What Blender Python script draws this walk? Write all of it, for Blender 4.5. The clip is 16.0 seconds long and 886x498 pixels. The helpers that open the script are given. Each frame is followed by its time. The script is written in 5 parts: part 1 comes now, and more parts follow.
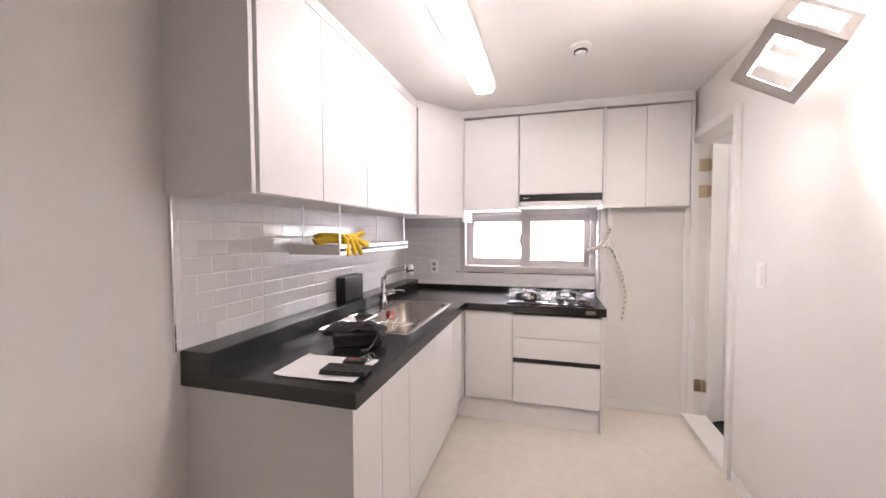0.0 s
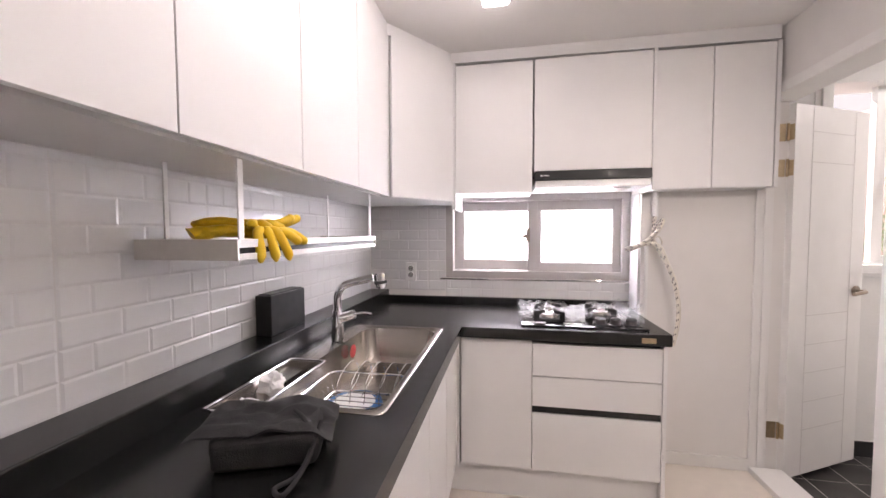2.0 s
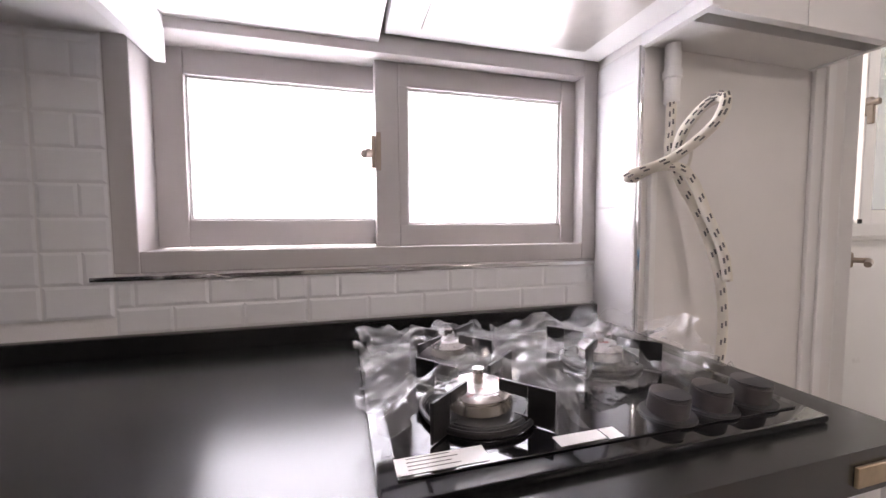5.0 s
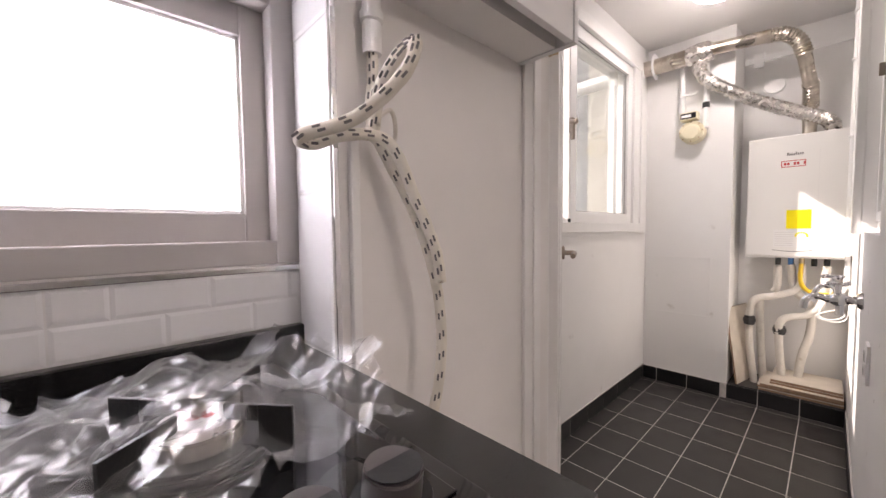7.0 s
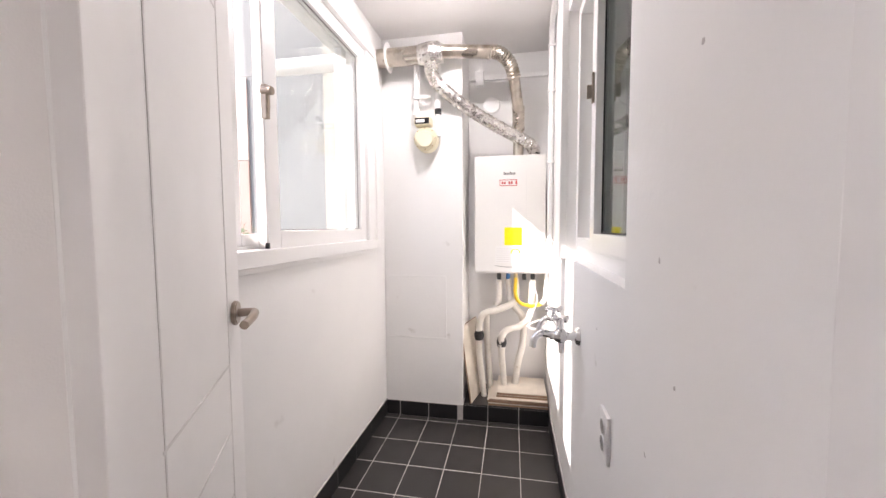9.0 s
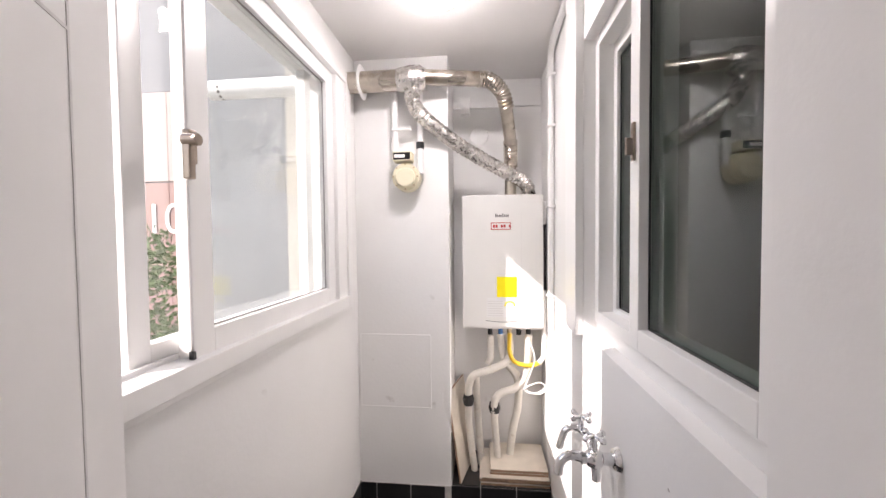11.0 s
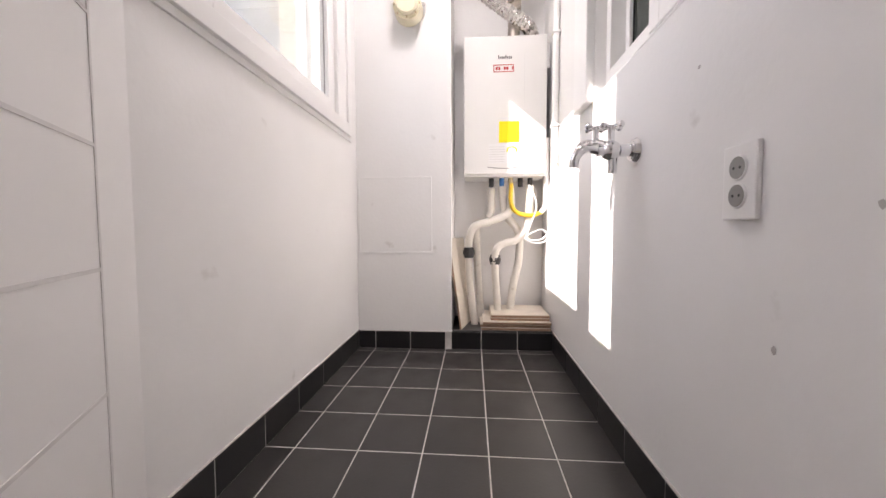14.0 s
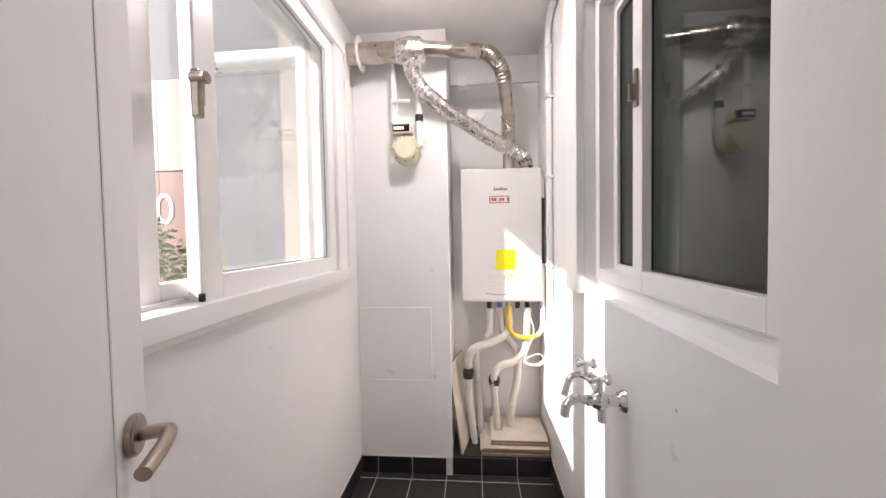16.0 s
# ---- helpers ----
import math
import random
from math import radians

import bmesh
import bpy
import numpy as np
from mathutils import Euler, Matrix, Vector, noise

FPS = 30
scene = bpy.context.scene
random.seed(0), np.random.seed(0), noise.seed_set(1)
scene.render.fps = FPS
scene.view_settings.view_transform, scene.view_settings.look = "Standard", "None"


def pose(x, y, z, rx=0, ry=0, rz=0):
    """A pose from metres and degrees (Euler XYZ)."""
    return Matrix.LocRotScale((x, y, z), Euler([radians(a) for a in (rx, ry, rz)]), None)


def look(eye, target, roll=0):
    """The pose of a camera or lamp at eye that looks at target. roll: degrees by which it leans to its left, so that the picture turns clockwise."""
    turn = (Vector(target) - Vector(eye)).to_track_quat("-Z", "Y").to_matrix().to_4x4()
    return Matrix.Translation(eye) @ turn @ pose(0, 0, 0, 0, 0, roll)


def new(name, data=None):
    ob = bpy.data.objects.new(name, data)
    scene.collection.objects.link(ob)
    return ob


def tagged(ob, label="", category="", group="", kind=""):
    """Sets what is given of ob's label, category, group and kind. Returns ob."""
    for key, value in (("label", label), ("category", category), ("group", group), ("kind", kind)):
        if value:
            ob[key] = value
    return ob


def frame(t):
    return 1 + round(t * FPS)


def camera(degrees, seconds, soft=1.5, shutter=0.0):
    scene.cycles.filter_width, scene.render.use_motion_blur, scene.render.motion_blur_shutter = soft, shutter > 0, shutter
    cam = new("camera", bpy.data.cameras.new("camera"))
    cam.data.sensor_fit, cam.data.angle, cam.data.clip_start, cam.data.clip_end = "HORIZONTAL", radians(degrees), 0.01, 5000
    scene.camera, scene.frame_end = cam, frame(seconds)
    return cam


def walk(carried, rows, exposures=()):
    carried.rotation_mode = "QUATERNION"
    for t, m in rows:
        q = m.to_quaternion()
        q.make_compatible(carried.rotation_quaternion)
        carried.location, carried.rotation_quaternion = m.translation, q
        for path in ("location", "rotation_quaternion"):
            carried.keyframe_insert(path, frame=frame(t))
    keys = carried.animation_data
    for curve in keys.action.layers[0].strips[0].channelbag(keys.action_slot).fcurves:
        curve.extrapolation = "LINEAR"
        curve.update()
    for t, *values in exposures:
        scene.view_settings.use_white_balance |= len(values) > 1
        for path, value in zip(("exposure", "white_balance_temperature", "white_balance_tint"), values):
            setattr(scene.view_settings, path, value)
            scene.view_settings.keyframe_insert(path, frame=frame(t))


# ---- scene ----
cam = camera(100.4, 16.0)
PATH = [
    (0, (1.18, -3.231, 1.352), (0.634, -1.309, 1.268), -0.2),
    (0.5, (1.016, -3.096, 1.329), (0.485, -1.169, 1.254), -0.1),
    (1, (0.929, -2.934, 1.314), (0.425, -1.0, 1.232), -0.2),
    (1.5, (0.869, -2.668, 1.329), (0.43, -0.719, 1.238), -0.3),
    (2, (0.837, -2.422, 1.314), (0.484, -0.455, 1.225), -0.2),
    (2.5, (0.777, -2.143, 1.315), (0.584, -0.154, 1.22), -0.2),
    (3, (0.781, -1.86, 1.295), (0.743, 0.137, 1.194), -0.4),
    (3.2, (0.794, -1.736, 1.3), (0.799, 0.261, 1.192), -0.4),
    (5.3, (0.887, -0.866, 1.081), (1.548, 1.017, 0.962), -0.3),
    (5.5, (0.902, -0.849, 1.067), (1.657, 0.999, 0.952), -0.3),
    (6, (0.967, -0.836, 1.055), (1.913, 0.923, 0.948), -0.2),
    (6.5, (1.07, -0.819, 1.076), (2.224, 0.811, 0.969), -0.3),
    (7, (1.246, -0.783, 1.083), (2.624, 0.663, 0.979), -0.6),
    (7.5, (1.422, -0.735, 1.074), (3.022, 0.46, 0.963), -0.6),
    (8, (1.554, -0.685, 1.093), (3.347, 0.191, 0.971), -0.3),
    (8.5, (1.732, -0.647, 1.134), (3.647, -0.084, 1.009), -0.1),
    (9, (1.97, -0.642, 1.188), (3.931, -0.273, 1.068), -0.3),
    (9.5, (2.153, -0.64, 1.283), (4.125, -0.325, 1.179), -0.5),
    (9.7, (2.182, -0.627, 1.347), (4.158, -0.329, 1.253), -0.5),
    (11.8, (2.34, -0.461, 1.409), (4.331, -0.28, 1.333), -0.8),
    (12, (2.348, -0.453, 1.298), (4.339, -0.275, 1.215), -0.9),
    (12.5, (2.342, -0.447, 1.008), (4.333, -0.275, 0.917), -0.6),
    (13, (2.334, -0.46, 0.813), (4.323, -0.285, 0.708), -0.5),
    (13.5, (2.317, -0.458, 0.686), (4.307, -0.294, 0.58), -0.2),
    (14, (2.296, -0.448, 0.595), (4.286, -0.288, 0.487), -0.2),
    (14.5, (2.316, -0.458, 0.652), (4.307, -0.293, 0.546), -0.4),
    (15, (2.341, -0.466, 0.942), (4.331, -0.281, 0.852), -0.7),
    (15.5, (2.301, -0.468, 1.185), (4.292, -0.296, 1.111), -0.9),
    (16, (2.272, -0.469, 1.264), (4.264, -0.302, 1.195), -1.0),
]
EXPOSURES = [(0.0, 1.4, 6950, 19), (2.0, 1.25, 6950, 20), (3.2, 1.05, 6950, 20), (5.5, 0.65, 7000, 20), (7.0, 0.7, 7050, 20), (8.0, 0.85, 6900, 19), (8.5, 1.0, 6750, 18), (9.0, 1.22, 6650, 18), (9.5, 1.08, 6650, 18), (12.0, 0.85, 6650, 18), (13.0, 1.05, 6700, 18), (14.0, 1.12, 6700, 19), (15.0, 1.02, 6700, 18), (16.0, 0.8, 6700, 18)]
walk(cam, [(t, look(eye, target, roll)) for t, eye, target, roll in PATH], EXPOSURES)

P_KWIN, P_BULB, E_LED = 15.5, 10.0, 7.4

# ---- world, sun, exposure ----
SUN_WAY = Vector((0.665, -1.10, -0.955)).normalized()
world = bpy.data.worlds.new("world")
scene.world = world
world.use_nodes = True
wn = world.node_tree
sky = wn.nodes.new("ShaderNodeTexSky")
sky.sky_type, sky.sun_disc = "NISHITA", False
sky.sun_elevation = math.asin(-SUN_WAY.z)
sky.sun_rotation = math.atan2(-SUN_WAY.x, -SUN_WAY.y)
wn.links.new(sky.outputs[0], wn.nodes["Background"].inputs[0])
wn.nodes["Background"].inputs[1].default_value = 0.15
sun = new("sun", bpy.data.lights.new("sun", "SUN"))
sun.data.energy, sun.data.angle, sun.data.color = 5.0, radians(0.5), (1, 0.95, 0.88)
sun.matrix_world = look((0, 0, 8), Vector((0, 0, 8)) + SUN_WAY)


def area(name, eye, target, w, h, power, color=(1, 1, 1)):
    ob = new(name, bpy.data.lights.new(name, "AREA"))
    ob.data.shape, ob.data.size, ob.data.size_y = "RECTANGLE", w, h
    ob.data.energy, ob.data.color = power, color
    ob.matrix_world = look(eye, target)
    return ob


# daylight of the sky at the two window openings, and the place's lamps
area("kitchen_window_sky", (0.99, 0.16, 1.29), (0.99, -1, 1.29), 1.0, 0.42, P_KWIN, (0.93, 0.96, 1.0))
bulb = new("pendant_bulb_light", bpy.data.lights.new("pendant_bulb_light", "POINT"))
bulb.data.energy, bulb.data.shadow_soft_size, bulb.data.color = P_BULB, 0.04, (1, 0.96, 0.9)
bulb.location = (1.875, -1.98, 1.9)

# ---- materials ----
def mat(name, color, rough=0.5, metal=0.0, grain=0.0, gscale=20.0, bump=0.0, bscale=200.0, spots=None, wear=None, spec=0.5, rnd=0.0, coat=0.0):
    """Principled colour with broad variation (grain), fine relief (bump), optional speckles and per-piece variation."""
    m = bpy.data.materials.new(name)
    m.use_nodes = True
    nt = m.node_tree
    p = nt.nodes["Principled BSDF"]
    p.inputs["Roughness"].default_value, p.inputs["Metallic"].default_value = rough, metal
    p.inputs["Specular IOR Level"].default_value = spec
    p.inputs["Coat Weight"].default_value = coat
    tc = nt.nodes.new("ShaderNodeTexCoord")
    col = None
    c4 = (*color, 1)
    p.inputs["Base Color"].default_value = c4

    def mix(a, b, fac):
        n = nt.nodes.new("ShaderNodeMix")
        n.data_type = "RGBA"
        for sock, v in ((n.inputs[6], a), (n.inputs[7], b), (n.inputs[0], fac)):
            if isinstance(v, (tuple, float, int)):
                sock.default_value = v
            else:
                nt.links.new(v, sock)
        return n.outputs[2]

    def noise_at(scale, lo, hi, detail=4):
        n = nt.nodes.new("ShaderNodeTexNoise")
        n.inputs["Scale"].default_value, n.inputs["Detail"].default_value = scale, detail
        nt.links.new(tc.outputs["Object"], n.inputs["Vector"])
        r = nt.nodes.new("ShaderNodeMapRange")
        r.inputs[1].default_value, r.inputs[2].default_value = lo, hi
        nt.links.new(n.outputs[0], r.inputs[0])
        return r.outputs[0]

    if grain:
        dark = tuple(max(0, c * (1 - grain)) for c in color)
        col = mix((*dark, 1), c4, noise_at(gscale, 0.35, 0.65))
        col = mix(col, (*[c * (1 - grain * 0.6) for c in color], 1), noise_at(gscale * 0.12, 0.55, 0.75, 2))
        rr = nt.nodes.new("ShaderNodeMapRange")
        rr.inputs[3].default_value, rr.inputs[4].default_value = max(0.02, rough - 0.3 * grain), min(1, rough + 0.4 * grain)
        nt.links.new(noise_at(gscale * 0.5, 0.3, 0.7), rr.inputs[0])
        nt.links.new(rr.outputs[0], p.inputs["Roughness"])
    if spots:
        scol, sscale, cut = spots
        v = nt.nodes.new("ShaderNodeTexVoronoi")
        v.inputs["Scale"].default_value = sscale
        nt.links.new(tc.outputs["Object"], v.inputs["Vector"])
        r = nt.nodes.new("ShaderNodeMapRange")
        r.inputs[1].default_value, r.inputs[2].default_value = cut, cut * 0.7
        nt.links.new(v.outputs["Distance"], r.inputs[0])
        col = mix(col if col else c4, (*scol, 1), r.outputs[0])
    if wear:
        wcol, wscale, lo, hi = wear
        col = mix(col if col else c4, (*wcol, 1), noise_at(wscale, lo, hi))
    if rnd:
        oi = nt.nodes.new("ShaderNodeObjectInfo")
        col = mix(col if col else c4, tuple([c * (1 - rnd) for c in color] + [1]), oi.outputs["Random"])
    if col:
        nt.links.new(col, p.inputs["Base Color"])
    if bump:
        n = nt.nodes.new("ShaderNodeTexNoise")
        n.inputs["Scale"].default_value, n.inputs["Detail"].default_value = bscale, 3
        nt.links.new(tc.outputs["Object"], n.inputs["Vector"])
        b = nt.nodes.new("ShaderNodeBump")
        b.inputs["Strength"].default_value, b.inputs["Distance"].default_value = bump, 0.004
        nt.links.new(n.outputs[0], b.inputs["Height"])
        nt.links.new(b.outputs[0], p.inputs["Normal"])
    return m


def glow(name, color, strength):
    m = bpy.data.materials.new(name)
    m.use_nodes = True
    p = m.node_tree.nodes["Principled BSDF"]
    p.inputs["Base Color"].default_value = (*color, 1)
    p.inputs["Emission Color"].default_value = (*color, 1)
    p.inputs["Emission Strength"].default_value = strength
    return m


def thin(name, color, glossy, rough, body=0.0, bump=0.0, bscale=30):
    """A thin clear sheet: mostly passing light, with a share of gloss and of white body."""
    m = bpy.data.materials.new(name)
    m.use_nodes = True
    nt = m.node_tree
    nt.nodes.remove(nt.nodes["Principled BSDF"])
    t = nt.nodes.new("ShaderNodeBsdfTransparent")
    t.inputs[0].default_value = (*color, 1)
    g = nt.nodes.new("ShaderNodeBsdfGlossy")
    g.inputs["Roughness"].default_value = rough
    lw = nt.nodes.new("ShaderNodeLayerWeight")
    lw.inputs[0].default_value = 0.5
    pw = nt.nodes.new("ShaderNodeMath")
    pw.operation = "POWER"
    pw.inputs[1].default_value = 3.0
    nt.links.new(lw.outputs["Facing"], pw.inputs[0])
    mr = nt.nodes.new("ShaderNodeMath")
    mr.operation = "MULTIPLY_ADD"
    mr.inputs[1].default_value, mr.inputs[2].default_value = 0.45 * glossy, 0.035 * glossy
    mr.use_clamp = True
    nt.links.new(pw.outputs[0], mr.inputs[0])
    mx = nt.nodes.new("ShaderNodeMixShader")
    nt.links.new(mr.outputs[0], mx.inputs[0])
    nt.links.new(t.outputs[0], mx.inputs[1])
    nt.links.new(g.outputs[0], mx.inputs[2])
    out = mx
    if body:
        d = nt.nodes.new("ShaderNodeBsdfTranslucent")
        d2 = nt.nodes.new("ShaderNodeBsdfDiffuse")
        ad = nt.nodes.new("ShaderNodeMixShader")
        nt.links.new(d.outputs[0], ad.inputs[1])
        nt.links.new(d2.outputs[0], ad.inputs[2])
        out = nt.nodes.new("ShaderNodeMixShader")
        out.inputs[0].default_value = body
        nt.links.new(mx.outputs[0], out.inputs[1])
        nt.links.new(ad.outputs[0], out.inputs[2])
    if bump:
        tc = nt.nodes.new("ShaderNodeTexCoord")
        n = nt.nodes.new("ShaderNodeTexNoise")
        n.inputs["Scale"].default_value = bscale
        nt.links.new(tc.outputs["Object"], n.inputs["Vector"])
        b = nt.nodes.new("ShaderNodeBump")
        b.inputs["Strength"].default_value, b.inputs["Distance"].default_value = bump, 0.01
        nt.links.new(n.outputs[0], b.inputs["Height"])
        nt.links.new(b.outputs[0], g.inputs["Normal"])
    nt.links.new(out.outputs[0], nt.nodes["Material Output"].inputs[0])
    return m


def frosted(name):
    m = bpy.data.materials.new(name)
    m.use_nodes = True
    nt = m.node_tree
    p = nt.nodes["Principled BSDF"]
    p.inputs["Base Color"].default_value = (0.9, 0.9, 0.92, 1)
    p.inputs["Roughness"].default_value = 0.15
    t = nt.nodes.new("ShaderNodeBsdfTranslucent")
    t.inputs[0].default_value = (0.95, 0.96, 1, 1)
    mx = nt.nodes.new("ShaderNodeMixShader")
    mx.inputs[0].default_value = 0.8
    nt.links.new(p.outputs[0], mx.inputs[1])
    nt.links.new(t.outputs[0], mx.inputs[2])
    nt.links.new(mx.outputs[0], nt.nodes["Material Output"].inputs[0])
    return m


WALLPAPER = mat("wallpaper", (0.78, 0.755, 0.74), 0.85, grain=0.03, gscale=6, bump=0.12, bscale=350)
UWALL = mat("painted_plaster", (0.83, 0.82, 0.81), 0.8, grain=0.04, gscale=3, bump=0.15, bscale=60, wear=((0.66, 0.64, 0.62), 9, 0.71, 0.8))
CEIL = mat("ceiling_paper", (0.82, 0.80, 0.79), 0.9, grain=0.02, gscale=4, bump=0.1, bscale=300)
VINYL = mat("pale_vinyl", (0.74, 0.675, 0.61), 0.38, grain=0.07, gscale=14, bump=0.06, bscale=120)
LAMINATE = mat("white_laminate", (0.8, 0.79, 0.79), 0.42, grain=0.015, gscale=8, bump=0.02, bscale=90)
CARCASS = mat("white_carcass", (0.74, 0.72, 0.71), 0.55, grain=0.02, gscale=8)
TRIM = mat("white_trim", (0.8, 0.785, 0.775), 0.4, grain=0.03, gscale=10)
# white kitchen window frame with its backlit shade put into the grey; also plaster chips
FRAMEG = mat("backlit_frame_and_chip_grey", (0.46, 0.43, 0.42), 0.45, grain=0.04, gscale=10)
WELL = mat("grey_socket_well", (0.3, 0.29, 0.28), 0.5, grain=0.05, gscale=40)
PVC = mat("white_pvc", (0.83, 0.82, 0.81), 0.3, grain=0.03, gscale=6)
QUARTZ = mat("black_engineered_stone", (0.012, 0.012, 0.0125), 0.24, grain=0.03, gscale=60, spots=((0.04, 0.037, 0.035), 300, 0.2), bump=0.01, bscale=500, spec=0.75)
TILEW = mat("white_glazed_tile", (0.76, 0.75, 0.755), 0.12, grain=0.03, gscale=4, bump=0.03, bscale=25, rnd=0.05)
GROUTW = mat("pale_grout", (0.7, 0.68, 0.67), 0.9, grain=0.08, gscale=30)
TILEK = mat("charcoal_floor_tile", (0.042, 0.038, 0.037), 0.4, grain=0.3, gscale=14, bump=0.12, bscale=160, wear=((0.13, 0.12, 0.115), 7, 0.63, 0.85), rnd=0.25)
TILEB = mat("black_skirting_tile", (0.018, 0.017, 0.018), 0.35, grain=0.06, gscale=20, bump=0.03, bscale=200, rnd=0.25)
GROUT = mat("white_grout", (0.62, 0.59, 0.57), 0.9, grain=0.2, gscale=40)
STEEL = mat("brushed_steel", (0.5, 0.465, 0.43), 0.26, 1.0, grain=0.03, gscale=18, bump=0.015, bscale=300)
CHROME = mat("chrome", (0.8, 0.8, 0.81), 0.06, 1.0, grain=0.05, gscale=30)
ALU = mat("anodised_aluminium", (0.68, 0.65, 0.62), 0.35, 1.0, grain=0.06, gscale=25)
FOIL = mat("aluminium_foil", (0.72, 0.69, 0.66), 0.26, 1.0, grain=0.2, gscale=80, bump=0.6, bscale=140)
FLUE = mat("stained_steel_flue", (0.62, 0.56, 0.49), 0.3, 1.0, grain=0.3, gscale=14, wear=((0.3, 0.24, 0.18), 10, 0.55, 0.75))
BLACKG = mat("black_glass", (0.008, 0.008, 0.009), 0.07, grain=0.1, gscale=20, coat=0.4)
BLACKP = mat("black_plastic", (0.018, 0.018, 0.019), 0.45, grain=0.2, gscale=60, bump=0.05)
IRON = mat("black_enamel_iron", (0.012, 0.011, 0.011), 0.42, grain=0.25, gscale=80, bump=0.1, bscale=300)
KNOB = mat("dark_knob_metal", (0.08, 0.07, 0.07), 0.38, 0.0, grain=0.1, gscale=50)
CLOTH = mat("charcoal_cloth", (0.035, 0.034, 0.037), 0.9, grain=0.3, gscale=60, bump=0.5, bscale=350)
LEATHER = mat("black_leather", (0.014, 0.014, 0.015), 0.5, grain=0.2, gscale=50, bump=0.3, bscale=250)
PAPER = mat("white_paper", (0.86, 0.85, 0.86), 0.85, grain=0.02, gscale=5, bump=0.1, bscale=14)
YELLOW = mat("yellow_rubber", (0.86, 0.56, 0.02), 0.4, grain=0.1, gscale=60, bump=0.15, bscale=200)
ENAMEL = mat("boiler_enamel", (0.8, 0.785, 0.76), 0.3, grain=0.02, gscale=5, bump=0.02)
STICKY = mat("yellow_sticker", (0.95, 0.8, 0.0), 0.6, grain=0.02, gscale=20)
RED = mat("red_print", (0.55, 0.05, 0.05), 0.6, grain=0.1, gscale=80)
DARKINK = mat("grey_print", (0.14, 0.13, 0.13), 0.6, grain=0.1, gscale=80)
CREAMP = mat("cream_plastic", (0.78, 0.71, 0.53), 0.45, grain=0.06, gscale=30)
FOAM = mat("pipe_insulation", (0.75, 0.71, 0.65), 0.75, grain=0.1, gscale=25, bump=0.3, bscale=80, wear=((0.45, 0.38, 0.3), 18, 0.66, 0.8))
PRINTFOAM = mat("printed_insulation", (0.74, 0.69, 0.61), 0.7, grain=0.1, gscale=25, bump=0.3, bscale=80, wear=((0.3, 0.25, 0.2), 30, 0.64, 0.75))
GASY = mat("yellow_gas_hose", (0.85, 0.55, 0.03), 0.4, grain=0.1, gscale=50)
WOODL = mat("pale_ply_face", (0.7, 0.63, 0.54), 0.6, grain=0.12, gscale=14, bump=0.05)
WOODE = mat("ply_edge", (0.42, 0.27, 0.18), 0.7, grain=0.35, gscale=50, bump=0.1)
BRASS = mat("brass_hinge", (0.58, 0.46, 0.31), 0.35, 1.0, grain=0.15, gscale=60)
BRONZE = mat("brushed_bronze", (0.36, 0.30, 0.25), 0.32, 1.0, grain=0.1, gscale=60)
PORC = mat("burner_enamel", (0.72, 0.68, 0.68), 0.28, 0.6, grain=0.1, gscale=40, wear=((0.5, 0.06, 0.06), 45, 0.6, 0.7))
BLUE = mat("blue_plastic", (0.03, 0.16, 0.42), 0.4, grain=0.1, gscale=40)
BLUETAPE = mat("blue_tape", (0.02, 0.34, 0.72), 0.6, grain=0.05, gscale=40)
FROST = frosted("frosted_glass")
GLASS = thin("window_glass", (0.97, 0.985, 0.98), 1.0, 0.0)
GLASSD = thin("tinted_inner_glass", (0.6, 0.68, 0.64), 1.4, 0.0)
FILM = thin("clear_plastic_film", (0.965, 0.965, 0.975), 1.7, 0.14, body=0.12)
LED = glow("led_diffuser", (1.0, 0.97, 0.98), E_LED)
LEDU = glow("utility_led_diffuser", (1.0, 0.98, 0.97), 40.0)
BULB = glow("lit_bulb", (1.0, 0.97, 0.92), 8.0)
CUBEM = mat("white_lamp_metal", (0.75, 0.72, 0.71), 0.5, grain=0.03, gscale=20)
FACADE = mat("pale_render_facade", (0.3, 0.3, 0.31), 0.9, grain=0.06, gscale=2, bump=0.2, bscale=40)
FACADE2 = mat("cream_render_facade", (0.5, 0.46, 0.41), 0.9, grain=0.06, gscale=2, bump=0.2, bscale=40)
PANELP = mat("pinkish_cladding", (0.58, 0.47, 0.44), 0.7, grain=0.08, gscale=3, rnd=0.08)
PANELR = mat("brown_red_cladding", (0.42, 0.27, 0.24), 0.7, grain=0.1, gscale=3, rnd=0.1)
LEAF = mat("leaf_green", (0.1, 0.17, 0.035), 0.6, grain=0.4, gscale=9)
BARK = mat("bark", (0.12, 0.09, 0.06), 0.9, grain=0.3, gscale=30, bump=0.5, bscale=60)
EARTH = mat("grey_ground", (0.2, 0.19, 0.18), 0.9, grain=0.2, gscale=1)
# grey that paints the dimness of the room behind the inner window
DARKROOM = mat("room_dimness_grey", (0.3, 0.31, 0.3), 0.9, grain=0.05, gscale=3)

# ---- mesh helpers ----
def box(x0, y0, z0, x1, y1, z1, bev=0.0, bm=None, seg=2):
    own = bm is None
    b = bmesh.new()
    bmesh.ops.create_cube(b, size=1)
    for v in b.verts:
        v.co = Vector(((x0 + x1) / 2 + v.co.x * (x1 - x0), (y0 + y1) / 2 + v.co.y * (y1 - y0), (z0 + z1) / 2 + v.co.z * (z1 - z0)))
    if bev:
        bmesh.ops.bevel(b, geom=b.edges[:], offset=bev, segments=seg, profile=0.6, affect="EDGES")
    if own:
        return b
    join(bm, b)
    return bm


